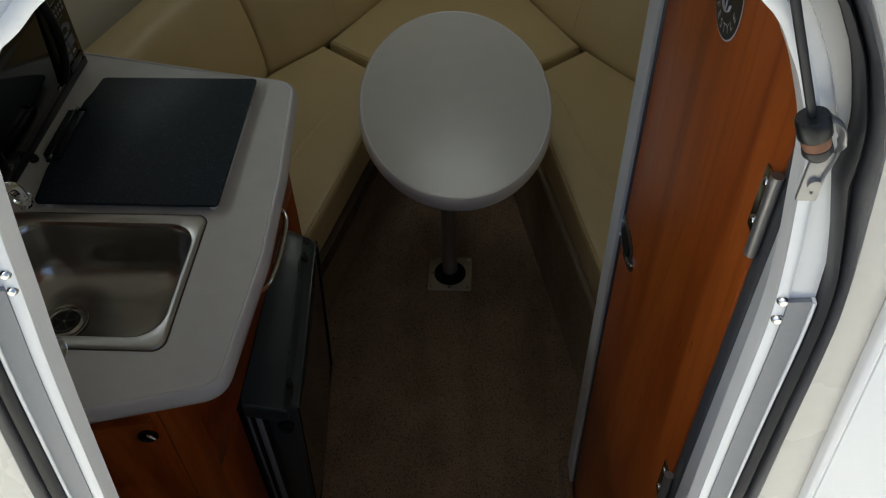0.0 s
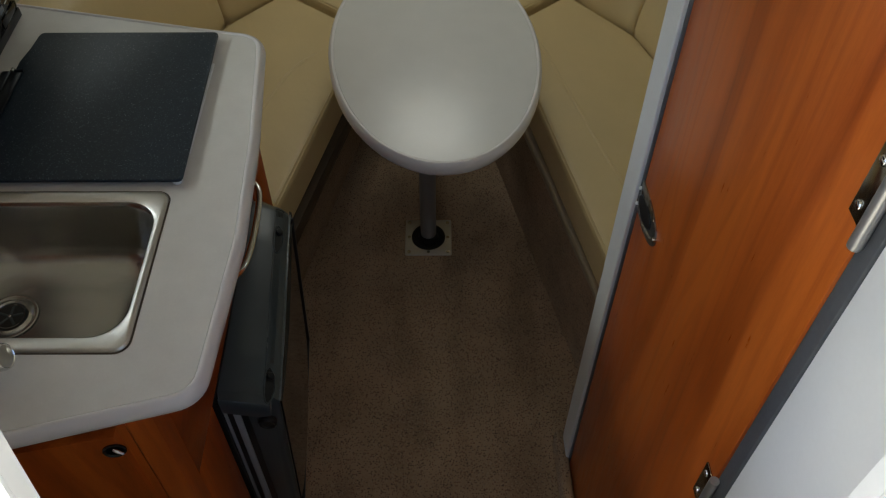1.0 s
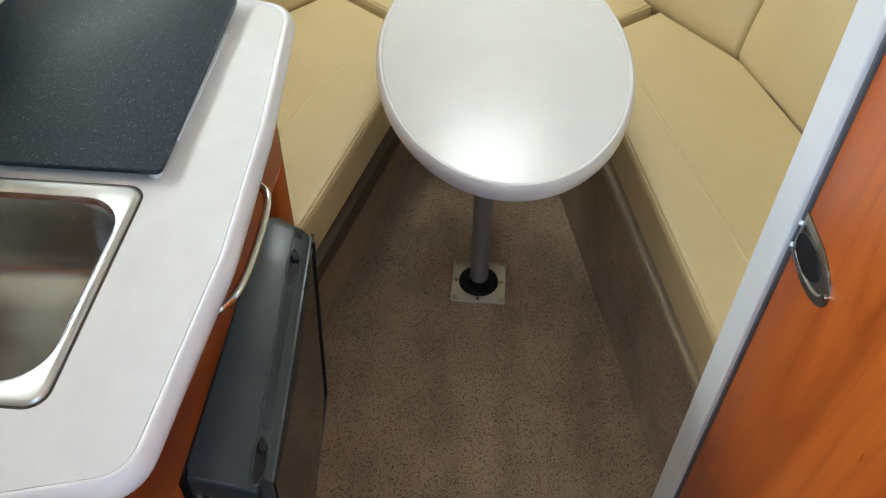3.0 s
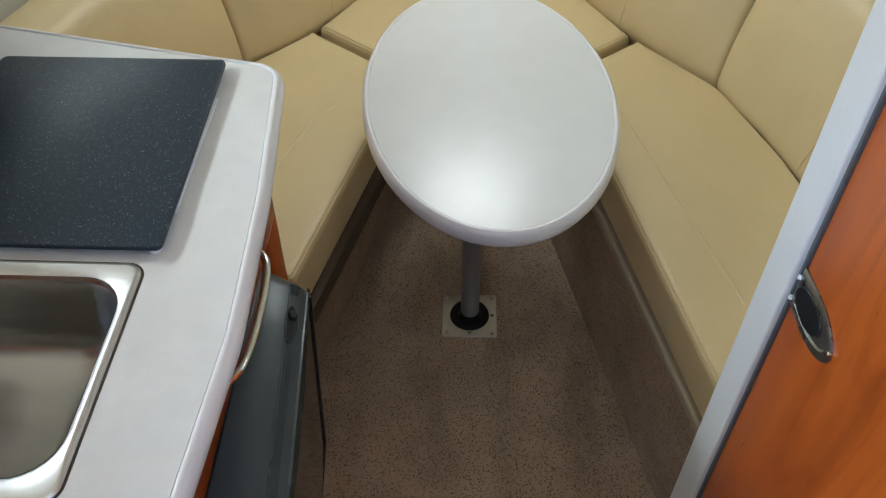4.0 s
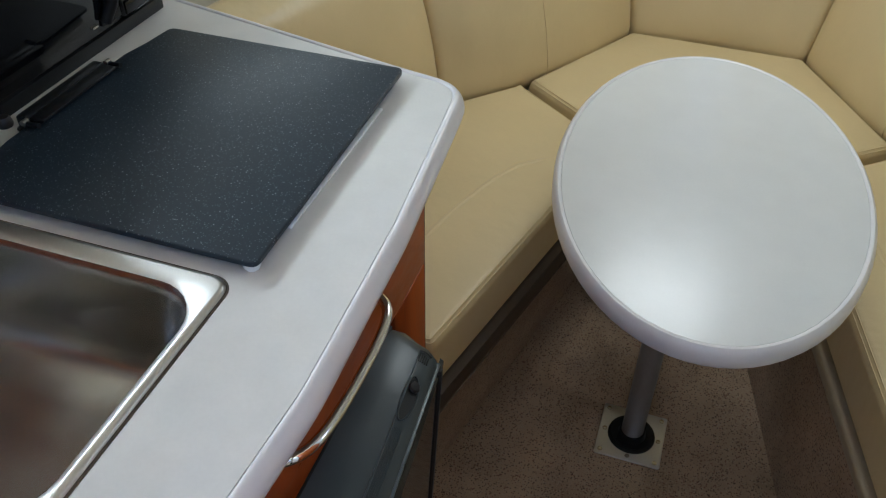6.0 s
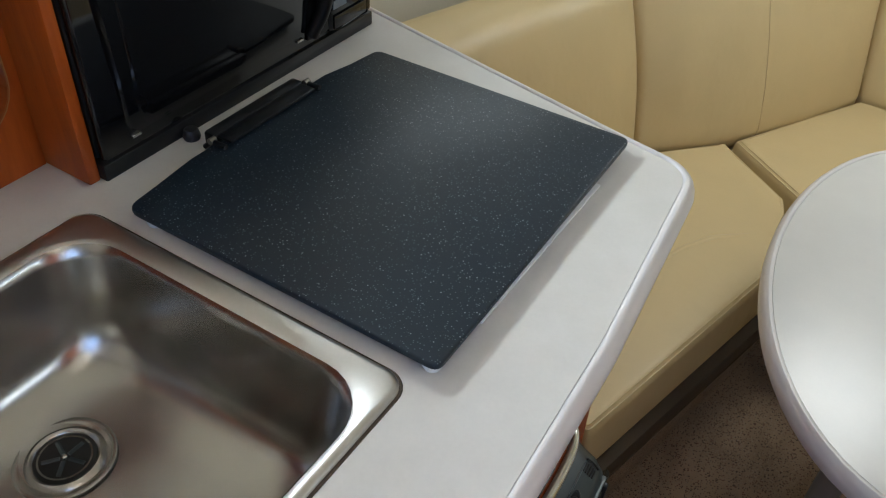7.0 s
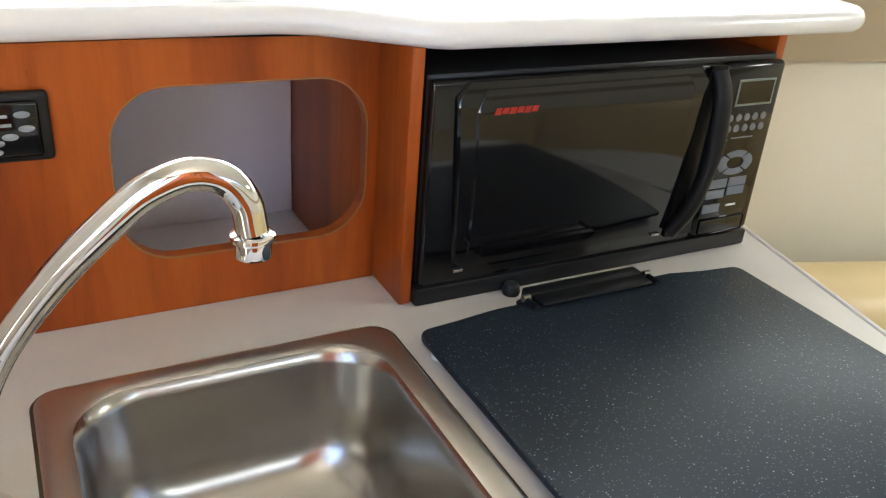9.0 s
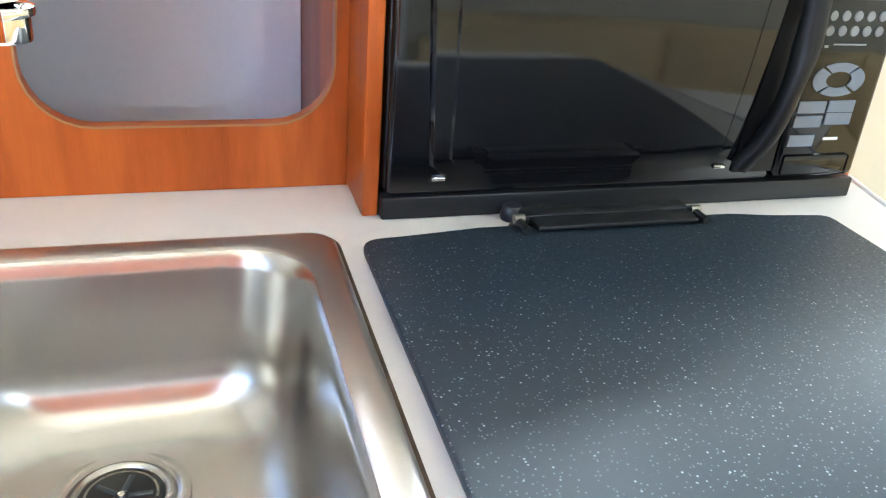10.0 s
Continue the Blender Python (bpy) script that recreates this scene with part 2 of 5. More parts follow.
def solo(name, bm, material, label, category, group="", kind="", **kw):
    return tagged(part(name, bm, material, None, **kw), label, category, group, kind)


def loft(bm, rings, closed=True, cap=(True, True)):
    rows = [[bm.verts.new(p) for p in ring] for ring in rings]
    n = len(rows[0])
    for a, b in zip(rows, rows[1:]):
        for i in range(n if closed else n - 1):
            j = (i + 1) % n
            bm.faces.new((a[i], a[j], b[j], b[i]))
    if cap[0]:
        bm.faces.new(rows[0][::-1])
    if cap[1]:
        bm.faces.new(rows[-1])
    return rows


def block(bm, lo, hi, r=0.003, seg=2):
    """A box from corner to corner with rounded edges."""
    lo, hi = Vector(lo), Vector(hi)
    made = bmesh.ops.create_cube(bm, size=1.0, matrix=Matrix.Translation((lo + hi) / 2) @ Matrix.Diagonal((*(hi - lo), 1)))
    if r:
        es = list({e for v in made["verts"] for e in v.link_edges})
        bmesh.ops.bevel(bm, geom=es, offset=r, segments=seg, profile=0.5, affect="EDGES")
    return bm


def boxed(lo, hi, r=0.003, seg=2):
    return block(bmesh.new(), lo, hi, r, seg)


def turned(bm, profile, centre, axis=(0, 0, 1), seg=28):
    """A lathe: profile rows are (radius, along the axis)."""
    q = Vector((0, 0, 1)).rotation_difference(Vector(axis)).to_matrix()
    rings = [[Vector(centre) + q @ Vector((r * math.cos(a), r * math.sin(a), h)) for a in (2 * math.pi * i / seg for i in range(seg))] for r, h in profile]
    loft(bm, rings)
    return bm


def curve_points(pts, steps=8):
    """Catmull-Rom through the points."""
    pts = [Vector(p) for p in pts]
    full = [pts[0] * 2 - pts[1]] + pts + [pts[-1] * 2 - pts[-2]]
    out = []
    for a, b, c, d in zip(full, full[1:], full[2:], full[3:]):
        for i in range(steps):
            u = i / steps
            out.append(0.5 * (2 * b + (c - a) * u + (2 * a - 5 * b + 4 * c - d) * u * u + (3 * b - a - 3 * c + d) * u ** 3))
    return out + [pts[-1]]


def tube(bm, pts, radius, seg=14, flat=1.0):
    """A round bar along points; radius may be a list."""
    pts = [Vector(p) for p in pts]
    rs = radius if isinstance(radius, (list, tuple)) else [radius] * len(pts)
    up = Vector((0.02, 0.03, 1)).normalized()
    rings = []
    for i, p in enumerate(pts):
        d = (pts[min(i + 1, len(pts) - 1)] - pts[max(i - 1, 0)]).normalized()
        s = d.cross(up)
        s = s.normalized() if s.length > 0.05 else d.cross(Vector((1, 0, 0))).normalized()
        if rings and s.dot(last) < 0:
            s = -s
        last = s
        w = s.cross(d)
        rings.append([p + rs[i] * (math.cos(a) * s + flat * math.sin(a) * w) for a in (2 * math.pi * k / seg for k in range(seg))])
    loft(bm, rings)
    return bm


def rounded(corners, seg=6):
    """A closed outline from (x, y, radius), anticlockwise."""
    out, n = [], len(corners)
    for i, (x, y, r) in enumerate(corners):
        p = Vector((x, y))
        a = (Vector(corners[i - 1][:2]) - p)
        b = (Vector(corners[(i + 1) % n][:2]) - p)
        if r <= 0:
            out.append(p)
            continue
        half = a.angle(b) / 2
        cut = min(r / math.tan(half), a.length * 0.49, b.length * 0.49)
        p0, p1 = p + a.normalized() * cut, p + b.normalized() * cut
        for k in range(seg + 1):
            u = k / seg
            out.append(p0 * (1 - u) ** 2 + p * 2 * u * (1 - u) + p1 * u * u)
    return out


def densify(outline, step):
    out, n = [], len(outline)
    for i, p in enumerate(outline):
        q = outline[(i + 1) % n]
        k = max(1, round((q - p).length / step))
        out += [p.lerp(q, j / k) for j in range(k)]
    return out


def inset(outline, d):
    """The outline moved inwards by d."""
    n, out = len(outline), []
    for i, p in enumerate(outline):
        a, b = (p - outline[i - 1]), (outline[(i + 1) % n] - p)
        a = a.normalized() if a.length > 1e-9 else b.normalized()
        b = b.normalized() if b.length > 1e-9 else a
        t = a + b
        t = t.normalized() if t.length > 1e-6 else a
        nrm = Vector((-t.y, t.x))
        k = max(0.35, math.cos(a.angle(t)))
        out.append(p + nrm * d / k)
    return out


def at_z(outline, z):
    return [Vector((p.x, p.y, z)) for p in outline]


def slab(bm, outline, z0, z1, r=0.004, seg=3):
    """A plate of an outline with rounded edges above and below."""
    rings = []
    for k in range(seg + 1):
        a = math.pi / 2 * k / seg
        rings.append(at_z(inset(outline, r * (1 - math.sin(a))), z0 + r * (1 - math.cos(a))))
    for k in range(seg + 1):
        a = math.pi / 2 * k / seg
        rings.append(at_z(inset(outline, r * (1 - math.cos(a))), z1 - r * (1 - math.sin(a))))
    loft(bm, rings)
    return bm


def padded(outline, z0, z1, r, dome=0.008, wrinkle=0.0015):
    """An upholstered pad with rolled edges, a slightly crowned top and small creases."""
    bm = bmesh.new()
    o = densify(outline, 0.025)
    rings = [at_z(inset(o, r * 0.4), z0), at_z(o, z0 + r * 0.4)]
    for k in range(7):
        a = math.pi / 2 * k / 6
        rings.append(at_z(inset(o, r * (1 - math.cos(a))), z1 - r * (1 - math.sin(a))))
    edge = inset(o, r)
    c = sum(edge, Vector((0, 0))) / len(edge)
    for f in (0.08, 0.18, 0.3, 0.44, 0.6, 0.78, 0.94):
        rings.append([Vector((*p.lerp(c, f), z1 + dome * (1 - (1 - f) ** 2))) for p in edge])
    for ring in rings[2:]:
        for p in ring:
            p.z += wrinkle * (noise.noise(p * 9) + 0.7 * noise.noise(p * 23))
    loft(bm, rings)
    return bm


# ---- the setting ----
def setting(name, bm, material, label, category, **kw):
    return solo(name, bm, material, label, category, kind="structure", **kw)


HULL = [(1.17, 0.43), (1.125, 1.2), (1.00, 1.7), (0.90, 2.2), (0.70, 2.7), (0.40, 3.05), (0.0, 3.15)]


def hull_outline(wider, y0):
    half = [Vector((p.x + wider * (1 if p.x > 0.01 else 0), max(y0, p.y) + wider * 0.5)) for p in curve_points([(x, y, 0) for x, y in HULL], 6)]
    half[0].y = half[1].y if half[1].y < y0 + 0.01 else y0
    return half + [Vector((-p.x, p.y)) for p in half[::-1][1:]]


bm = bmesh.new()
slab(bm, hull_outline(0.0, 0.43), -0.04, 0.0, 0.0005, 1)
setting("floor", bm, CARPET, "brown flecked loop-pile carpet on the cabin sole", "floor")

# hull liner, port and starboard, drawn as a thick shell that narrows to the bow
def hull_strip(side, z0, z1, flare, thick=0.03, pushed=0.0):
    pts = [Vector((side * (x + pushed), y)) for x, y in HULL]
    pts = [Vector((p.x, p.y)) for p in curve_points([(p.x, p.y, 0) for p in pts], 6)]
    bm = bmesh.new()
    rings = []
    for p in pts:
        q = Vector((p.x * (1 + flare) + side * 0.0, p.y))
        rings.append([Vector((p.x, p.y, z0)), Vector((q.x, q.y, z1)), Vector((q.x + side * thick, q.y + thick, z1)), Vector((p.x + side * thick, p.y + thick, z0))])
    loft(bm, rings)
    return bm


PORT_PANES = [(0.78, 1.01), (1.20, 1.61)]
PANE_Z = (1.375, 1.505)


def cabin_side(side, panes, z0=1.236, z1=1.62, thick=0.03):
    """The sloping cabin side above the band, with a window opening for each stretch of y in panes."""
    path = curve_points([(side * (x + 0.01), y, 0) for x, y in HULL], 10)
    cuts = sorted({c for pane in panes for c in pane})
    pts = []
    for a, b in zip(path, path[1:]):
        pts.append(a)
        pts += [a.lerp(b, (c - a.y) / (b.y - a.y)) for c in cuts if a.y < c < b.y]
    pts.append(path[-1])
    levels = (z0,) + PANE_Z + (z1,)
    bm = bmesh.new()
    grid = [[bm.verts.new((p.x * (1 - 0.10 * (z - z0) / (z1 - z0)), p.y, z)) for z in levels] for p in pts]
    for (p, q), (u, v) in zip(zip(pts, pts[1:]), zip(grid, grid[1:])):
        mid = (p.y + q.y) / 2
        for k in range(3):
            if not (k == 1 and any(a < mid < b for a, b in panes)):
                bm.faces.new((u[k], v[k], v[k + 1], u[k + 1]))
    bmesh.ops.recalc_face_normals(bm, faces=bm.faces)
    outward = sum((f.normal.x * side for f in bm.faces)) > 0
    bmesh.ops.solidify(bm, geom=list(bm.faces), thickness=-thick if outward else thick)
    return bm


for side, tag in ((-1, "port"), (1, "starboard")):
    setting("wall_" + tag, hull_strip(side, 0.0, 1.13, 0.03), LINER, "cream moulded hull liner behind the seat backs", "wall")
    setting("trim_" + tag, hull_strip(side, 1.131, 1.235, 0.0, 0.04, 0.012), TAN_SHADE, "tan padded band along the hull liner, darkened for shade", "trim")
    bm = cabin_side(side, PORT_PANES if side < 0 else [])
    wall = setting("wall_upper_" + tag, bm, LINER, "cream upper cabin side, cut for long narrow windows to port only", "wall")

# headliner with a square hatch opening
bm = bmesh.new()
HX, HY0, HY1 = 0.24, 2.28, 2.76


def roof_z(y):
    return 1.93 - 0.125 * (y - 0.36)


edges = []
for ring in (hull_outline(0.10, 0.40), [Vector(p) for p in ((-HX, HY0), (HX, HY0), (HX, HY1), (-HX, HY1))]):
    vs = [bm.verts.new((p.x, p.y, roof_z(p.y))) for p in ring]
    edges += [bm.edges.new((a, b)) for a, b in zip(vs, vs[1:] + vs[:1])]
bmesh.ops.triangle_fill(bm, use_beauty=True, edges=edges)
low = bmesh.ops.extrude_face_region(bm, geom=list(bm.faces))
bmesh.ops.translate(bm, verts=[v for v in low["geom"] if isinstance(v, bmesh.types.BMVert)], vec=(0, 0, 0.05))
setting("ceiling", bm, HEADLINER, "pale headliner under the deck with a square deck hatch", "ceiling", smooth=False)
bm = bmesh.new()
for lo, hi in (((-HX, HY0, 0), (HX, HY0 + 0.02, 0)), ((-HX, HY1 - 0.02, 0), (HX, HY1, 0)), ((-HX, HY0 + 0.021, 0), (-HX + 0.02, HY1 - 0.021, 0)), ((HX - 0.02, HY0 + 0.021, 0), (HX, HY1 - 0.021, 0))):
    block(bm, (lo[0], lo[1], 1.60), (hi[0], hi[1], 1.745), 0.004)
# unseen opaque lid, added to keep direct sun out of the cabin
block(bm, (-HX + 0.005, HY0 + 0.005, 1.7455), (HX - 0.005, HY1 - 0.005, 1.757), 0.003)
hatch = setting("window_1", bm, ALUMINIUM, "unseen square aluminium-framed deck hatch with a lid added to block the sun", "hatch")
# transverse bulkhead beside the head door, and the walls that close the head
setting("wall_bulkhead", boxed((0.3925, 1.100, 0.0), (1.1, 1.152, 1.78), 0.003), GEL_WHITE, "white bulkhead at the end of the starboard seat", "wall")

# companionway bulkhead with an arched opening
SHIFT = Vector((0.013, 0.056, -0.018))
# inner edge of the opening, from the starboard foot over the crown to the port foot
RIM_CURVE = [(0.291, 0.70), (0.285, 1.10), (0.280, 1.39), (0.278, 1.51), (0.2765, 1.61), (0.2725, 1.66), (0.2665, 1.705), (0.2595, 1.75), (0.249, 1.78), (0.237, 1.805), (0.217, 1.832), (0.160, 1.868), (0.064, 1.884), (-0.035, 1.866), (-0.091, 1.832), (-0.112, 1.814), (-0.139, 1.790), (-0.164, 1.740), (-0.1755, 1.690), (-0.188, 1.610), (-0.201, 1.523), (-0.2215, 1.355), (-0.2505, 1.10), (-0.298, 0.70)]
RIM_PATH = [Vector((p.x - SHIFT.x, p.y - SHIFT.z)) for p in curve_points([(x, z, 0) for x, z in RIM_CURVE], 5)]
CROWN = 0.051


def arch(d):
    """The opening's edge moved outwards by d, a length or a function of the height; the port arm is the broader."""
    out = []
    for k, p in enumerate(RIM_PATH):
        t = (RIM_PATH[min(k + 1, len(RIM_PATH) - 1)] - RIM_PATH[max(k - 1, 0)]).normalized()
        broad = 1 + 0.32 * min(1.0, max(0.0, (CROWN - p.x) / 0.2))
        out.append(p + Vector((t.y, -t.x)) * (d(p.y) if callable(d) else d) * broad)
    return out


def steps(*pairs):
    """A function that runs straight between (height, value) pairs."""
    def value(z):
        for (a, u), (b, v) in zip(pairs, pairs[1:]):
            if z <= b:
                return u + (v - u) * min(1.0, max(0.0, (z - a) / (b - a)))
        return pairs[-1][1]
    return value


def arch_band(d0, d1, y0, y1, round_=0.0, feet=0, below=1.656, above=0.0, sunk=0.0):
    """A band along the arch between two offsets; feet=1 or -1 keeps one arm below a height; above keeps the crown."""
    bm = bmesh.new()
    a, b = arch(d0), arch(d1)
    rings = []
    for p, q in zip(a, b):
        if (feet and (p.y > below or (p.x - CROWN) * feet < 0)) or p.y < above:
            continue
        m = (p + q) / 2
        prof = [(p, y0 + round_), (p.lerp(q, 0.2), y0 + round_ * 0.3), (m, y0), (p.lerp(q, 0.8), y0 + round_ * 0.3), (q, y0 + round_), (q, y1), (p, y1)] if round_ else [(p, y0), (q, y0 + sunk), (q, y1), (p, y1)]
        rings.append([Vector((v.x, y, v.y)) for v, y in prof])
    loft(bm, rings)
    return bm


SEAL_IN = steps((1.63, 0.0242), (1.675, 0.0245), (1.715, 0.0200), (1.752, 0.0145), (1.785, 0.0210), (1.82, 0.0240))
SEAL_OUT = steps((1.40, 0.0400), (1.62, 0.0345), (1.70, 0.0340), (1.85, 0.0340))
SEAL_MID = lambda z: 0.55 * SEAL_IN(z) + 0.45 * SEAL_OUT(z)
bm = bmesh.new()
inner = arch(0.0330)
outer = []
for p in inner:
    if p.y < 1.62:
        outer.append(Vector((1.5 if p.x > CROWN else -1.5, p.y)))
    else:
        q = Vector((p.x - CROWN, p.y - 1.62))
        k = min(1.5 / max(abs(q.x), 0.01), 0.62 / max(q.y, 0.01))
        outer.append(Vector((CROWN + q.x * k, 1.62 + q.y * k)))
rings = [[Vector((a.x, 0.335, a.y)), Vector((b.x, 0.335, b.y)), Vector((b.x, 0.353, b.y)), Vector((a.x, 0.353, a.y))] for a, b in zip(inner, outer)]
loft(bm, rings)
setting("wall_companionway", bm, GEL_CREAM, "cream gelcoat bulkhead round the arched companionway", "wall", smooth=True)

# unseen leaf added to close the companionway's foot; its height limits the daylight
setting("wall_washboard", boxed((-0.262, 0.356, 0.0), (0.282, 0.380, 1.17), 0.004), GEL_CREAM, "unseen cream gelcoat leaf added across the companionway's foot", "wall")

SHIFT = None
# frames of the long side windows; the starboard one is added on uncut wall
def side_at(y, z, side):
    """The inner face of the sloping cabin side."""
    path = curve_points([(x + 0.01, yy, 0) for x, yy in HULL], 10)
    x = next(p.x + (q.x - p.x) * (y - p.y) / (q.y - p.y) for p, q in zip(path, path[1:]) if p.y <= y <= q.y)
    return side * x * (1 - 0.10 * (z - 1.236) / 0.384)


def pane_frame(bm, side, y0, y1, z0, z1, wide=0.014, proud=0.006):
    loops = []
    for d, out in ((0.0, 0.0), (0.0, proud), (wide, proud), (wide, 0.0)):
        ring = []
        for y, z in ((y0 - d, z0 - d), (y1 + d, z0 - d), (y1 + d, z1 + d), (y0 - d, z1 + d)):
            ring.append(Vector((side_at(y, z, side) - side * out, y, z)))
        loops.append(ring)
    loft(bm, loops, cap=(False, False))


for side, panes, tag in ((-1, PORT_PANES, "window_2"), (1, [(1.33, 2.20)], "added_window_3")):
    bm = bmesh.new()
    for y0, y1 in panes:
        pane_frame(bm, side, y0, y1, *PANE_Z)
    setting(tag, bm, ALUMINIUM, "aluminium frame round a long narrow unseen cabin window", "window")

# ---- companionway fittings ----
SHIFT = Vector((0.013, 0.056, -0.018))
frame_ = thing("companionway_frame", (0.022, 0.36, 0.70), "white companionway surround with aluminium track and black rubber seal", "door frame")
part("jamb", arch_band(0.0, 0.0238, 0.3385, 0.354), GEL_WHITE, frame_, "glossy white gelcoat jamb")
part("jamb_lip", arch_band(0.0, 0.0072, 0.3340, 0.3383, 0.0012), GEL_WHITE, frame_, "raised inner lip of the jamb")
# the jamb's bevel; cream instead of white paints its shading
part("moulding", arch_band(0.0140, lambda z: SEAL_IN(z) - 0.0004, 0.3325, 0.338, above=1.775, sunk=0.004), GEL_CREAM, frame_, "moulding inside the seal, its bevel shading given as cream")
part("seal", arch_band(SEAL_IN, lambda z: SEAL_MID(z) - 0.0002, 0.3240, 0.350, 0.009), RUBBER, frame_, "black rubber bulb seal")
part("seal_lip", arch_band(SEAL_MID, SEAL_OUT, 0.3190, 0.350, 0.009), SEAL_GREY, frame_, "worn grey outer lip of the seal")
part("bead", arch_band(lambda z: SEAL_OUT(z) + 0.0002, lambda z: SEAL_OUT(z) + 0.0022, 0.3300, 0.3345, 0.0008), GEL_CREAM, frame_, "thin cream bead beside the seal")
for sx in (1, -1):
    track = part("track", arch_band(0.0074, 0.0212, 0.3345, 0.338, 0, sx), TRACK, frame_, "brushed aluminium door track")
    part("track_edge", arch_band(0.0214, 0.0236, 0.3325, 0.338, 0.0008, sx), GEL_WHITE, track, "white outer edge of the track")
    for x, z in ((0.2745, 1.637), (0.2755, 1.620)) if sx > 0 else ((-0.1835, 1.6455), (-0.1855, 1.6300)):
        bm = bmesh.new()
        turned(bm, [(0.0, -0.0028), (0.0022, -0.0026), (0.0034, -0.0010), (0.0036, 0.001)], (x - SHIFT.x + 0.004 * sx, 0.3338, z - SHIFT.z), (0, 1, 0), 14)
        part("screw", bm, CHROME, track)

ST = Vector((0.2400, 0.324, 1.7925))
strut = thing("gas_strut", ST, "black gas strut on a grey steel bracket inside the companionway", "gas strut")
UP = Vector((-0.40, 0.08, 1)).normalized()
bm = bmesh.new()
tube(bm, [ST + UP * 0.006, ST + UP * 0.08, ST + UP * 0.2], 0.0022, 12)
part("rod", bm, RUBBER, strut)
for name, a, prof, m in (("end_fitting", 0.0, [(0.0, -0.006), (0.0074, -0.006), (0.0081, -0.005), (0.0081, 0.0045), (0.0074, 0.0058), (0.0, 0.0058)], BLACK_SATIN),
                         ("collar", -0.0090, [(0.0, -0.0030), (0.0066, -0.0030), (0.0070, 0.0), (0.0066, 0.0030), (0.0, 0.0030)], RUST),
                         ("ball_cap", -0.0136, [(0.0, -0.0062), (0.0048, -0.0054), (0.0073, -0.0014), (0.0070, 0.0016), (0.0, 0.0016)], RUBBER)):
    bm = bmesh.new()
    turned(bm, prof, ST + UP * a, UP, 20)
    part(name, bm, m, strut, {"collar": "rust-stained collar"}.get(name, ""))
bm = bmesh.new()
tube(bm, curve_points([ST + Vector(q) for q in ((0.0065, 0.004, 0.003), (0.0150, 0.004, -0.003), (0.0180, 0.004, -0.013), (0.0165, 0.004, -0.026), (0.0125, 0.004, -0.044))], 6), 0.0035, 10, 0.35)
block(bm, ST + Vector((0.006, 0.002, -0.050)), ST + Vector((0.0165, 0.005, -0.018)), 0.001)
bracket = part("bracket", bm, POLE, strut, "grey steel bracket")
bm = bmesh.new()
turned(bm, [(0.0, -0.003), (0.0033, -0.0025), (0.0033, 0.0), (0.0, 0.0)], ST + Vector((0.0115, 0.002, -0.0375)), (0, 1, 0), 14)
part("bolt", bm, POLE, bracket)

# ---- cockpit ----
solo("cockpit_sole", boxed((-1.5, -2.6, 0.66), (1.5, 0.33, 0.70), 0.004), GEL_CREAM, "cream gelcoat cockpit sole outside the cabin", "floor", kind="structure")
for sx in (-1, 1):
    solo("coaming", boxed((min(sx * 1.35, sx * 1.55), -2.6, 0.70), (max(sx * 1.35, sx * 1.55), 0.33, 1.45), 0.03, 4), GEL_CREAM, "cream gelcoat cockpit side", "cockpit side", kind="structure")
panel = thing("access_panel", (0.65, 0.331, 1.25), "white raised panel on the cockpit face of the bulkhead", "panel")
panel_o = rounded([(0.3835, 0.90, 0.04), (0.96, 0.90, 0.04), (0.96, 1.58, 0.05), (0.319, 1.72, 0.03)])
UPRIGHT = Matrix.Translation((0, 0.331, 0)) @ Matrix.Rotation(radians(90), 4, "X")
bm = bmesh.new()
slab(bm, inset(panel_o, 0.0062), -0.004, 0.0062, 0.0012)
bmesh.ops.transform(bm, matrix=UPRIGHT, verts=bm.verts)
part("face", bm, GEL_WHITE, panel)
bm = bmesh.new()
loft(bm, [at_z(inset(panel_o, d), z) for d, z in ((0.0, -0.0035), (0.0, 0.0030), (0.0012, 0.0056), (0.0034, 0.0068), (0.0052, 0.0062), (0.0060, 0.0046))], cap=(False, False))
bmesh.ops.transform(bm, matrix=UPRIGHT, verts=bm.verts)
part("edge_bead", bm, GEL_WHITE, panel, "rounded bead along the panel's edge")

SHIFT = None

# ---- head door ----
DX = 0.345
SPLAY = True
setting("wall_head_side", boxed((0.349, 0.4105, 0.0), (0.374, 0.6030, 1.80), 0.003), GEL_WHITE, "white gelcoat panel beside the head door", "wall")
door = thing("head_door", (DX + 0.012, 0.88, 0.03), "closed cherry-veneered door to the head compartment", "door")
leaf = part("leaf", boxed((DX, 0.6255, 0.03), (DX + 0.024, 1.089, 1.80), 0.003), CHERRY, door)
part("edge_strip", boxed((DX + 0.002, 0.6040, 0.03), (DX + 0.022, 0.6245, 1.80), 0.002), GREY_STRIP, door, "dark grey hinge-side strip")
# dark solid strip standing in for the shadow line beside the door post
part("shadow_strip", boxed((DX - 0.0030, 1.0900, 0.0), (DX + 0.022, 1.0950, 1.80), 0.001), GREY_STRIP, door)
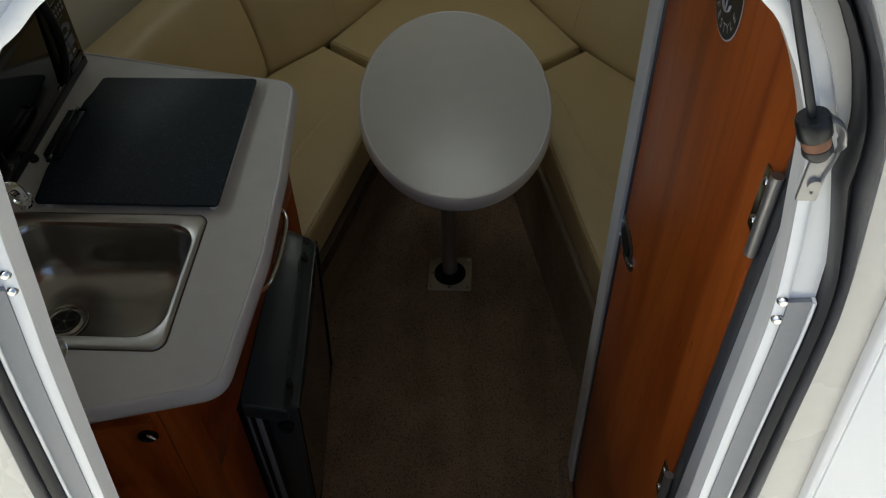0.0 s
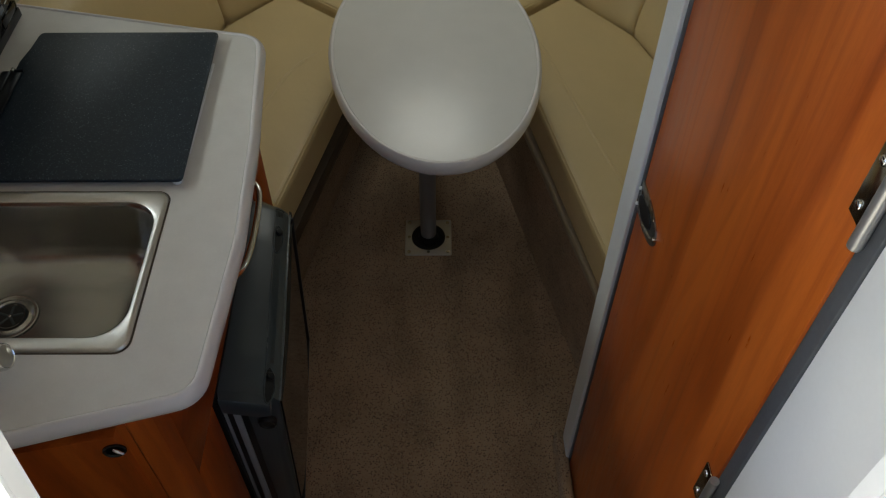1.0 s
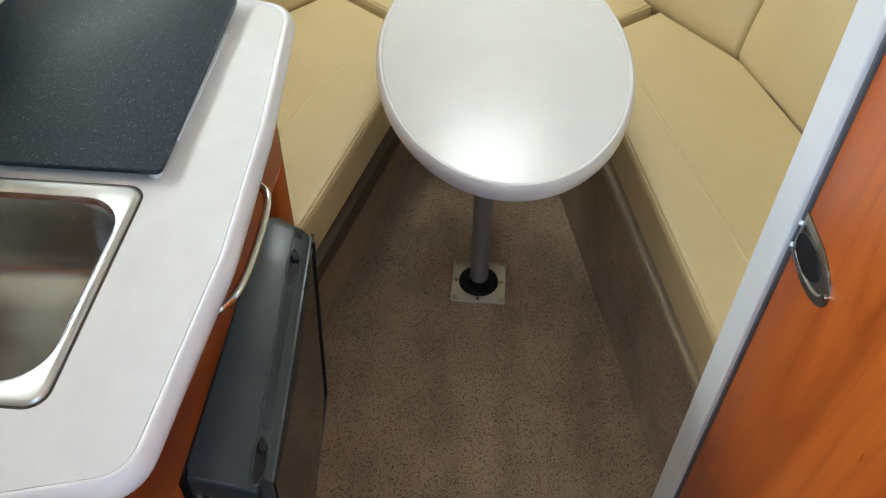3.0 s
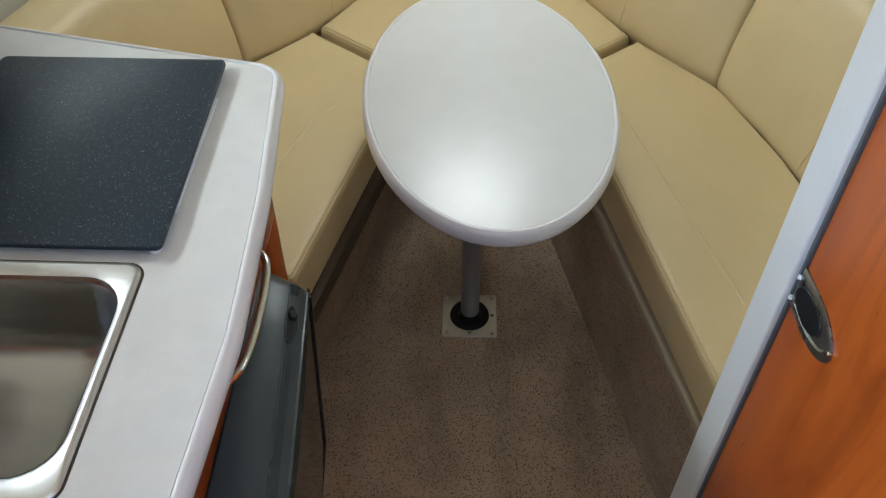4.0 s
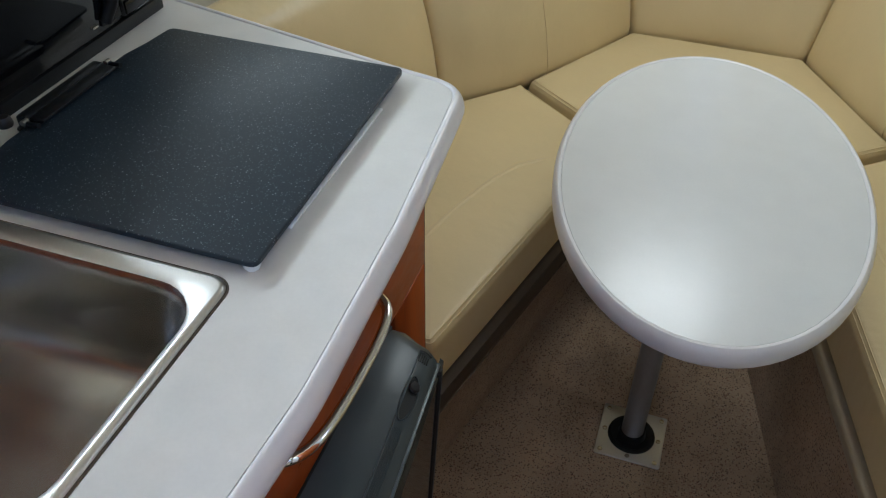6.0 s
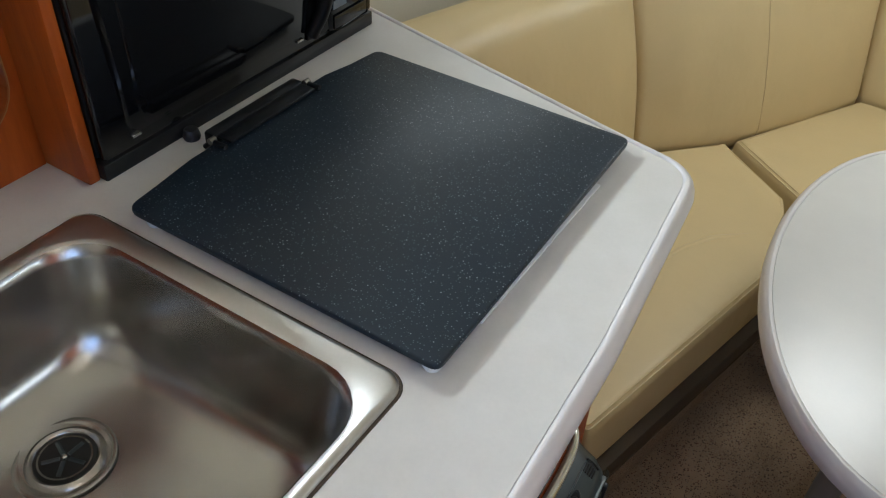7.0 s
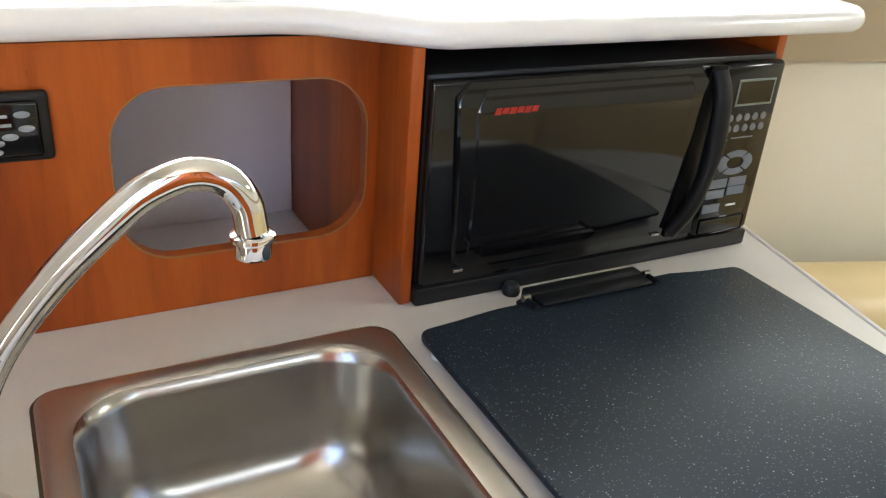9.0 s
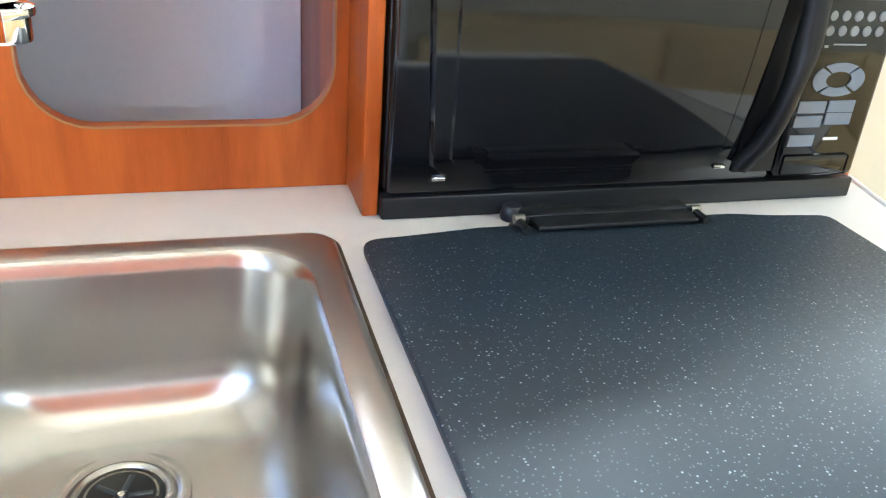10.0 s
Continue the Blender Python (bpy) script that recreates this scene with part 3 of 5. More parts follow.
for z in (1.432, 0.901, 0.25):
    bm = bmesh.new()
    turned(bm, [(0, 0), (0.006, 0), (0.0062, 0.002), (0.0062, 0.097), (0.006, 0.099), (0, 0.099)], (DX - 0.004, 0.620, z), (0, 0, 1), 16)
    hinge = part("hinge", bm, POLE, door, "steel butt hinge")
    part("hinge_leaf", boxed((DX - 0.003, 0.626, z + 0.012), (DX - 0.0005, 0.650, z + 0.088), 0.001), NICKEL, hinge)
    for dz in (0.026, 0.074):
        bm = bmesh.new()
        turned(bm, [(0, -0.0055), (0.004, -0.0045), (0.005, -0.003), (0.005, -0.002)], (DX, 0.641, z + dz), (1, 0, 0), 12)
        part("hinge_screw", bm, CHROME, hinge)

# flush pull: oval plate with a dark finger recess
def oval(n, a, b, cy, cz, x, tilt=0.0):
    ring = []
    for k in range(n):
        t = 2 * math.pi * k / n
        y, z = a * math.cos(t), b * math.sin(t)
        ring.append(Vector((x, cy + y * math.cos(tilt) - z * math.sin(tilt), cz + y * math.sin(tilt) + z * math.cos(tilt))))
    return ring


def pull_ring(grow, x):
    """A plate cut straight at the door's edge, swelling and then rounding off aft."""
    fwd, aft, top, low = 1.0895 - 0.0005 + min(grow, 0.0), 0.986 - grow, 1.029 + grow, 0.966 - grow
    mid = (top + low) / 2
    ring = [Vector((x, fwd, low + 0.002)), Vector((x, fwd, top - 0.002))]
    for k in range(25):
        a = math.pi / 2 - math.pi * k / 24
        ring.append(Vector((x, 1.050 - (1.050 - aft) * math.cos(a) ** 0.9 if math.cos(a) > 0 else 1.050, mid + 0.004 * math.cos(a) + (top - low) / 2 * math.sin(a))))
    return ring


bm = bmesh.new()
loft(bm, [pull_ring(g, DX - x) for g, x in ((0.0, -0.001), (0.0, 0.002), (-0.0025, 0.0034), (-0.011, 0.0036), (-0.0135, 0.0016))])
pull = part("pull", bm, PEWTER, door, "pewter flush pull with a rounded end")
bm = bmesh.new()
loft(bm, [oval(28, a, b, 1.050, 0.9990, DX - x, radians(-8)) for a, b, x in ((0.035, 0.0200, 0.0018), (0.033, 0.0188, 0.0043), (0.027, 0.0140, 0.0040))])
part("recess", bm, BLACK_SATIN, pull)
bm = bmesh.new()
turned(bm, [(0, -0.006), (0.003, -0.0055), (0.0036, -0.0035), (0.0036, 0)], (DX, 0.9895, 1.0055), (1, 0, 0), 12)
part("pull_screw", bm, NICKEL, pull)
for y, z in ((1.0865, 1.011), (1.0865, 0.978)):
    bm = bmesh.new()
    turned(bm, [(0, -0.0065), (0.0030, -0.0060), (0.0030, 0.003)], (DX, y, z), (0.9, -0.4, 0), 10)
    part("latch_pin", bm, WHITE_PLASTIC, pull)

# post at the door's closing edge
bm = bmesh.new()
slab(bm, rounded([(0.336, 1.0955, 0.004), (0.391, 1.0955, 0.004), (0.391, 1.156, 0.004), (0.336, 1.156, 0.006)]), 0.0, 1.78, 0.003)
solo("door_post", bm, POST, "pale grey metal post at the closing edge of the head door", "door post")
bm = bmesh.new()
block(bm, (0.318, 0.66, 0.001), (0.344, 1.170, 0.075), 0.010, 3)
solo("threshold", bm, CARPET, "carpeted sill along the foot of the head door", "threshold")

# round sticker on the door
SY, SZ, SR = 0.859, 1.566, 0.0465
sticker = thing("sticker", (DX, SY, SZ), "round black and white anchor sticker on the wooden door", "sticker")
def disc(r, x, n=40):
    bm = bmesh.new()
    loft(bm, [oval(n, r, r, SY, SZ, DX - x + e) for e in (0.0004, 0.0)])
    return bm
part("rim", disc(SR, 0.0005), WHITE_PRINT, sticker)
part("disc", disc(SR * 0.96, 0.001), BLACK_SATIN, sticker)
bm = bmesh.new()
def on_door(y, z, x=0.0016):
    return Vector((DX - x, SY - y, SZ + z))
tube(bm, [on_door(0, 0.016), on_door(0, -0.016)], 0.0018, 6, 0.3)
tube(bm, [on_door(-0.009, 0.010), on_door(0.009, 0.010)], 0.0016, 6, 0.3)
tube(bm, curve_points([on_door(-0.014, -0.004), on_door(-0.010, -0.013), on_door(0, -0.017), on_door(0.010, -0.013), on_door(0.014, -0.004)], 5), 0.0018, 6, 0.3)
part("anchor", bm, WHITE_PRINT, sticker)
bm = bmesh.new()
for i, ch in enumerate("LIFESTYLE"):
    cu = bpy.data.curves.new("letter", "FONT")
    cu.body, cu.size, cu.align_x, cu.align_y = ch, 0.0145, "CENTER", "CENTER"
    tmp = bpy.data.objects.new("letter", cu)
    scene.collection.objects.link(tmp)
    me = tmp.to_mesh()
    a = radians(-176 + i * 20.5)
    m = Matrix(((0, 0, -1, DX - 0.0016), (-1, 0, 0, SY), (0, 1, 0, SZ), (0, 0, 0, 1))) @ Matrix.Translation((0.034 * math.cos(a), 0.034 * math.sin(a), 0)) @ Matrix.Rotation(a + math.pi / 2, 4, "Z")
    me.transform(m)
    bm.from_mesh(me)
    tmp.to_mesh_clear()
    bpy.data.objects.remove(tmp)
part("lettering", bm, WHITE_PRINT, sticker, smooth=False)
bm = bmesh.new()
for a0 in (35, 60, 85, 110, 135):
    a = radians(a0)
    p = on_door(0.034 * math.cos(a), 0.034 * math.sin(a))
    d = Vector((0, -math.cos(a), math.sin(a))) * 0.004
    tube(bm, [p - d, p + d], 0.0013, 6, 0.3)
part("letter_bars", bm, WHITE_PRINT, sticker)

SPLAY = False

# ---- dinette: bases, seats and backs ----
def aisle_r(y):
    return 0.410 - 0.230 * (y - 1.35)


def aisle_l(y):
    return -0.286 + 0.250 * (y - 1.84)


def foot_l(y):
    return -0.331 + 0.226 * (y - 1.84)


def carcass(outline, foot, label):
    t = thing("settee", (outline[0].x, outline[0].y, 0), label, "settee")
    bm = bmesh.new()
    loft(bm, [at_z(foot, 0.0), at_z(outline, 0.326)])
    part("carpeted_face", bm, CARPET, t, "brown carpet on the base", smooth=False)
    # recess below the cushion, coloured near-black for the shade in it
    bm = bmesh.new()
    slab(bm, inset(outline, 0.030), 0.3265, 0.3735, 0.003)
    part("groove", bm, GAP, t, "groove under the cushion, its shade put into the dark colour")
    # moulding below the cushion, in a darker tan that paints its shade
    bm = bmesh.new()
    slab(bm, inset(outline, -0.004), 0.3270, 0.3580, 0.010, 4)
    part("moulding", bm, TAN_SHADE, t, "rounded moulding strip, the cushion's tan darkened for shade")
    return t


base_r = rounded([(aisle_r(1.225), 1.225, 0), (0.80, 1.225, 0), (0.74, 1.75, 0), (0.60, 2.22, 0), (0.23, 2.80, 0), (aisle_r(2.31), 2.31, 0.02)])
carcass(base_r, base_r, "carpeted base under the starboard dinette seat")
base_l, floor_l = (rounded([(front(1.525), 1.525, 0), (front(2.31), 2.31, 0.02), (-0.24, 2.80, 0), (-0.60, 2.26, 0), (-0.75, 1.76, 0), (-0.82, 1.525, 0)])[::-1] for front in (aisle_l, foot_l))
carcass(base_l, floor_l, "carpeted base under the port dinette seat")
bm = bmesh.new()
loft(bm, [at_z([Vector(p) for p in ((foot_l(2.33) - 0.02, 2.33), (aisle_r(2.33) + 0.02, 2.33), (0.23, 2.80), (-0.24, 2.80))], z) for z in (0.0, 0.372)])
solo("settee", bm, CARPET, "carpeted base under the bow seat", "settee", smooth=False)


def seat(name, outline, label, seams):
    t = thing(name, (sum(p.x for p in outline) / len(outline), sum(p.y for p in outline) / len(outline), 0.374), label, "seat cushion", "dinette seat cushions")
    outline = inset(outline, 0.004)
    bm = padded(outline, 0.374, 0.490, 0.020)
    top = [v.co.copy() for v in bm.verts if v.co.z > 0.478]
    part("pad", bm, VINYL, t)
    for d, z in ((0.0050, 0.4829), (0.0105, 0.4872)):
        pts = [Vector((p.x, p.y, z)) for p in inset(densify(outline, 0.03), d)]
        bm = bmesh.new()
        tube(bm, pts + [pts[0]], 0.0017, 6)
        part("piping", bm, VINYL, t)
    for s in seams:
        bm = bmesh.new()
        line = []
        for q in curve_points([(x, y, 0) for x, y in s], 8):
            near = sorted(((v.x - q.x) ** 2 + (v.y - q.y) ** 2 + 1e-6, v.z) for v in top)[:5]
            line.append(Vector((q.x, q.y, sum(z / d for d, z in near) / sum(1 / d for d, z in near) - 0.0062)))
        n = len(line) - 1
        tube(bm, line, [0.0068 + 0.0014 * min(1, 6 * k / n, 6 * (n - k) / n) for k in range(n + 1)], 20)
        part("seam", bm, VINYL, t)
    return t


sr = rounded([(0.432, 1.226, 0.02), (0.785, 1.226, 0.02), (0.775, 1.40, 0.2), (0.74, 1.70, 0.2), (0.690, 1.93, 0.2), (0.60, 2.195, 0.2), (0.424, 2.404, 0.012), (0.262, 2.272, 0.02), (0.245, 2.08, 0.1)])
seat("starboard_seat_cushion", sr, "cream vinyl seat cushion with stitched front roll", [[(0.56, 1.235), (0.50, 1.5), (0.42, 1.78), (0.365, 1.98), (0.335, 2.10), (0.30, 2.20)]])
sl = rounded([(-0.344, 1.527, 0.02), (-0.203, 2.10, 0.1), (-0.262, 2.285, 0.02), (-0.432, 2.418, 0.012), (-0.592, 2.245, 0.2), (-0.690, 1.95, 0.2), (-0.75, 1.72, 0.2), (-0.80, 1.527, 0.02)])
seat("port_seat_cushion", sl, "cream vinyl seat cushion with stitched front roll", [[(-0.50, 1.535), (-0.455, 1.75), (-0.41, 1.92), (-0.355, 2.05), (-0.29, 2.12)]])
sb = rounded([(-0.248, 2.298, 0.015), (0.252, 2.290, 0.015), (0.413, 2.418, 0.012), (0.215, 2.785, 0.02), (-0.228, 2.79, 0.02), (-0.423, 2.432, 0.012)])
seat("bow_seat_cushion", sb, "cream vinyl bow seat cushion between the side seats", [])


# one plan path along the foot of all backs: port side, bow, starboard side
def dense(pts):
    return [Vector((q.x, q.y)) for q in curve_points([(*v, 0) for v in pts], 8)]


PORT_AFT = dense([(-0.815, 1.490), (-0.785, 1.620), (-0.740, 1.790), (-0.690, 1.950), (-0.640, 2.100), (-0.582, 2.250)])
PORT_FWD = dense([(-0.582, 2.250), (-0.505, 2.338), (-0.423, 2.432), (-0.325, 2.600), (-0.225, 2.782)])
BOW = dense([(-0.225, 2.782), (0.0, 2.788), (0.214, 2.778)])
STB_FWD = dense([(0.214, 2.778), (0.320, 2.580), (0.415, 2.415), (0.505, 2.300), (0.588, 2.200)])
STB_AFT = dense([(0.588, 2.200), (0.650, 2.040), (0.700, 1.880), (0.745, 1.680), (0.775, 1.430), (0.788, 1.210)])


def mitre(before, after):
    a, b = before.normalized(), after.normalized()
    t = (a + b).normalized()
    return Vector((t.y, -t.x)) / max(0.6, t.dot(a))


def back(label, path, before=None, after=None, seams=(), lean=0.105, height=0.405, z0=0.440, thick=0.085, end_r=0.016, curl=(0.0, 0.0)):
    """A curved upholstered back along a plan path, seat on its right-hand side; neighbours share a mitred joint."""
    lengths = [0.0]
    for a, b in zip(path, path[1:]):
        lengths.append(lengths[-1] + (b - a).length)
    total = lengths[-1]
    stations = [0, 0.002, 0.005, 0.009, 0.016, 0.03] + [0.05 + (total - 0.1) * k / 22 for k in range(23)] + [total - e for e in (0.03, 0.016, 0.009, 0.005, 0.002, 0)]
    first = mitre(before, path[1] - path[0]) if before else mitre(path[1] - path[0], path[1] - path[0])
    last_ = mitre(path[-1] - path[-2], after) if after else mitre(path[-1] - path[-2], path[-1] - path[-2])

    def place(s):
        for i in range(len(path) - 1):
            if lengths[i + 1] >= s or i == len(path) - 2:
                p = path[i].lerp(path[i + 1], (s - lengths[i]) / (lengths[i + 1] - lengths[i]))
                t = (path[min(i + 2, len(path) - 1)] - path[max(i - 1, 0)]).normalized()
                nrm = Vector((t.y, -t.x))
                for d, end in ((s, first), (total - s, last_)):
                    if d < 0.10:
                        nrm = end.lerp(nrm, d / 0.10)
                return p, nrm

    def front(s, v):
        p, nrm = place(s)
        e = min(s, total - s)
        w = (1 - v) * height
        roll = end_r * (1 - math.sqrt(max(0, 1 - (max(0, end_r - e) / end_r) ** 2)))
        r = 0.05 * (1 - math.sqrt(max(0, 1 - (max(0, 0.05 - w) / 0.05) ** 2)))
        foot = v * height
        low = 0.075 * (1 - math.sqrt(max(0, 1 - (max(0, 0.075 - foot) / 0.075) ** 2))) * 0.35
        puff = 0.016 * math.sin(math.pi * v) * min(1, e / 0.10)
        d = -lean * max(0, v - 0.12) / 0.88 + puff - roll - r - low
        q = p + nrm * d
        crease = 0.0022 * noise.noise(Vector((q.x * 7, q.y * 7, v * 3))) + 0.0010 * noise.noise(Vector((q.x, q.y, v * height)) * 40)
        q = q + nrm * crease * min(1, e / 0.05)
        along = Vector((-nrm.y, nrm.x)).normalized()
        q = q + along * math.sin(math.pi * min(1, v * 1.1)) * (curl[0] * max(0, 1 - s / 0.12) + curl[1] * max(0, 1 - (total - s) / 0.12))
        return q, z0 + v * height, nrm, p, roll

    rings = []
    for s in stations:
        ring = []
        for k in range(15):
            q, z, nrm, p, roll = front(s, k / 14)
            ring.append(Vector((q.x, q.y, z)))
        for v, d in ((1.0, -lean - thick), (0.0, -thick - 0.02)):
            q = p + nrm * min(d + roll * 0.3, -0.06)
            ring.append(Vector((q.x, q.y, z0 + v * (height - 0.012))))
        rings.append(ring)
    bm = bmesh.new()
    loft(bm, rings)
    mid, _ = place(total / 2)
    t = thing("bolster_cushion", (mid.x, mid.y, z0), label, "back cushion", "dinette back cushions")
    part("pad", bm, VINYL, t, angle=50)
    for f in seams:
        pts = []
        for k in range(0, 14):
            v = k / 14
            q, z, nrm, _, _ = front((f(v) if callable(f) else f) * total, v)
            q = q + nrm * 0.0004
            pts.append((q.x, q.y, z))
        bm = bmesh.new()
        tube(bm, pts, 0.0009, 6)
        part("seam", bm, SEAM, t, "stitched seam")
    return t


def ends(path):
    return path[1] - path[0], path[-1] - path[-2]


(pa0, pa1), (pf0, pf1), (b0, b1), (sf0, sf1), (sa0, sa1) = (ends(q) for q in (PORT_AFT, PORT_FWD, BOW, STB_FWD, STB_AFT))
back("long curved cream vinyl back cushion beside the galley", PORT_AFT, None, pf0, [lambda v: 0.50 - 0.10 * v * v], curl=(0.0, 0.016))
back("cream vinyl back cushion with one stitched seam", PORT_FWD, pa1, b0, [0.48], curl=(0.016, 0.0))
back("cream vinyl back cushion across the bow", BOW, pf1, sf0)
back("cream vinyl back cushion with one stitched seam", STB_FWD, b1, sa0, [0.52], curl=(0.0, -0.016))
back("long curved cream vinyl back cushion on the starboard side", STB_AFT, sf1, None, [lambda v: 0.34 + 0.06 * v * v], curl=(-0.016, 0.0))

# ---- table ----
TX, TY, TZ = 0.0215, 1.8650, 0.700
table = thing("pedestal_table", (0, 1.85, 0.0), "oval off-white laminate table on a grey pedestal", "table")


def ellipse(a, b, z, n=72):
    turn = radians(4.5)
    ring = [(a * math.cos(2 * math.pi * k / n), b * math.sin(2 * math.pi * k / n)) for k in range(n)]
    return [Vector((TX + x * math.cos(turn) - y * math.sin(turn), TY + x * math.sin(turn) + y * math.cos(turn), z)) for x, y in ring]


A, B = 0.255, 0.4135
bm = bmesh.new()
loft(bm, [ellipse(A - i, B - i, TZ + z) for i, z in ((0.03, -0.004), (0.013, -0.003), (0.013, 0.0))])
top = part("tabletop", bm, TABLE, table)
bm = bmesh.new()
loft(bm, [ellipse(A - i, B - i, TZ + z) for i, z in ((0.05, -0.036), (0.012, -0.036), (0.004, -0.033), (0, -0.026), (0, -0.010), (0.003, -0.002), (0.007, 0.0012), (0.0105, 0.0012), (0.0124, 0.0002), (0.0128, -0.0012))], cap=(True, False))
part("rim", bm, EDGE, table, "rounded white edge with a fine ridge")
bm = bmesh.new()
turned(bm, [(0, 0.012), (0.0235, 0.012), (0.0235, 0.60), (0.030, 0.63), (0.075, 0.655), (0.080, 0.663), (0, 0.663)], (0, 1.85, 0.0), seg=32)
part("pole", bm, POLE, table, "grey metal pedestal tube")
base = thing("floor_socket", (0, 1.85, 0), "square bright metal floor plate holding the table leg", "floor plate")
bm = bmesh.new()
slab(bm, rounded([(-0.07, 1.78, 0.006), (0.07, 1.78, 0.006), (0.07, 1.92, 0.006), (-0.07, 1.92, 0.006)]), 0.0005, 0.005, 0.0015)
part("plate", bm, RIM, base)
bm = bmesh.new()
turned(bm, [(0.0, 0.005), (0.051, 0.005), (0.050, 0.009), (0.044, 0.011), (0.040, 0.009), (0.030, 0.009), (0.027, 0.024), (0.0, 0.024)], (0, 1.85, 0.0), seg=32)
part("socket", bm, SOCKET, base, "black socket ring")
for x, y in ((-1, -1), (0, -1), (1, -1), (-1, 0), (1, 0), (-1, 1), (0, 1), (1, 1)):
    bm = bmesh.new()
    turned(bm, [(0, 0.005), (0.0052, 0.005), (0.0050, 0.0062), (0.002, 0.0066), (0, 0.0066)], (x * 0.058, 1.85 + y * 0.058, 0), seg=12)
    part("screw", bm, NICKEL, base)

# ---- galley ----
CZ = 0.976
counter_o = rounded([(-0.560, 0.674, 0.0), (-0.279, 0.7485, 0.055), (-0.263, 1.02, 0.4), (-0.271, 1.24, 0.5), (-0.2965, 1.529, 0.062), (-0.40, 1.549, 0.0), (-0.83, 1.643, 0.0), (-0.99, 1.678, 0.0), (-0.99, 1.1395, 0.0), (-0.868, 1.1395, 0.0), (-0.868, 0.60, 0.0), (-0.80, 0.61, 0.0)], 8)
SX0, SX1, SY0, SY1 = -0.756, -0.391, 0.817, 1.115
BX0, BX1, BY0, BY1 = -0.736, -0.4035, 0.840, 1.0925


def rrect(x0, x1, y0, y1, r, n=7):
    out = []
    for cx, cy, a0 in ((x1 - r, y0 + r, -90), (x1 - r, y1 - r, 0), (x0 + r, y1 - r, 90), (x0 + r, y0 + r, 180)):
        out += [Vector((cx + r * math.cos(radians(a0 + 90 * k / n)), cy + r * math.sin(radians(a0 + 90 * k / n)))) for k in range(n + 1)]
    return out


counter = thing("countertop", (-0.6, 1.1, CZ - 0.04), "off-white stone-look laminate galley counter with a rolled edge", "countertop")
bm = bmesh.new()
o = densify(counter_o, 0.03)
rows = loft(bm, [at_z(inset(o, d), CZ + z) for d, z in ((0.06, -0.029), (0.012, -0.029), (0.0055, -0.0275), (0.0015, -0.0235), (0.0, -0.017), (0.0008, -0.0105), (0.0030, -0.0050), (0.0065, -0.0006), (0.0095, 0.0016), (0.0120, 0.0019), (0.0142, 0.0008), (0.0152, -0.0012))], cap=(False, False))
part("edge", bm, EDGE, counter, "rolled white edge with a fine ridge")
bm = bmesh.new()
loops = [at_z(inset(o, 0.0153), CZ), at_z(rrect(SX0 + 0.012, SX1 - 0.012, SY0 + 0.012, SY1 - 0.012, 0.04), CZ)]
edges = []
for ring in loops:
    vs = [bm.verts.new(p) for p in ring]
    edges += [bm.edges.new((a, b)) for a, b in zip(vs, vs[1:] + vs[:1])]
bmesh.ops.triangle_fill(bm, use_beauty=True, use_dissolve=False, edges=edges)
low = bmesh.ops.extrude_face_region(bm, geom=list(bm.faces))
bmesh.ops.translate(bm, verts=[v for v in low["geom"] if isinstance(v, bmesh.types.BMVert)], vec=(0, 0, -0.026))
part("surface", bm, LAMINATE, counter, smooth=False)

# sink
sink = thing("sink", ((SX0 + SX1) / 2, (SY0 + SY1) / 2, 0.84), "brushed stainless sink set into the counter", "sink")
bm = bmesh.new()
rings = [at_z(rrect(SX0 + d, SX1 - d, SY0 + d, SY1 - d, 0.020 - d), CZ + z) for d, z in ((0.0, 0.0003), (0.0006, 0.0024), (0.0030, 0.0044), (0.0060, 0.0047))]
rings += [at_z(rrect(BX0 - d, BX1 + d, BY0 - d, BY1 + d, 0.050 + d), CZ + z) for d, z in ((0.0045, 0.0044), (0.0, 0.0022))]
loft(bm, rings, cap=(False, False))
part("rim", bm, RIM, sink, "flat polished rim")
# thin dark ring just outside the rim
bm = bmesh.new()
loft(bm, [at_z(rrect(SX0 - d, SX1 + d, SY0 - d, SY1 + d, 0.020 + d), CZ + z) for d, z in ((0.0026, 0.0001), (0.0022, 0.0007), (-0.0004, 0.0009))], cap=(False, False))
part("rim_line", bm, GAP, sink, "thin dark line round the rim")
bm = bmesh.new()
bowl = [(0.0, 0.0022, 0.050), (0.0030, -0.002, 0.051), (0.0050, -0.010, 0.052), (0.0110, -0.075, 0.055), (0.0145, -0.090, 0.056), (0.0210, -0.103, 0.057), (0.0310, -0.113, 0.058), (0.0450, -0.1195, 0.058), (0.075, -0.1225, 0.045), (0.105, -0.1240, 0.018)]
loft(bm, [at_z(rrect(BX0 + d, BX1 - d, BY0 + d, BY1 - d, min(r, (BX1 - BX0 - 2 * d) / 2.05, (BY1 - BY0 - 2 * d) / 2.05)), CZ + z) for d, z, r in bowl], cap=(False, True))
part("bowl", bm, STEEL, sink, "brushed steel bowl")
DC = (-0.6435, 0.963, CZ - 0.1225)
bm = bmesh.new()
loft(bm, [[Vector((DC[0] + r * math.cos(a), DC[1] + r * math.sin(a), DC[2] + h)) for a in (2 * math.pi * k / 40 for k in range(40))] for r, h in ((0.0435, 0.0002), (0.0430, 0.0014), (0.0405, 0.0020), (0.0370, 0.0010), (0.0345, -0.0002), (0.0318, 0.0022), (0.0295, 0.0032), (0.0275, 0.0022), (0.0262, 0.0006))], cap=(False, False))
drain = part("drain", bm, STEEL, sink, "round steel drain with raised rings")
bm = bmesh.new()
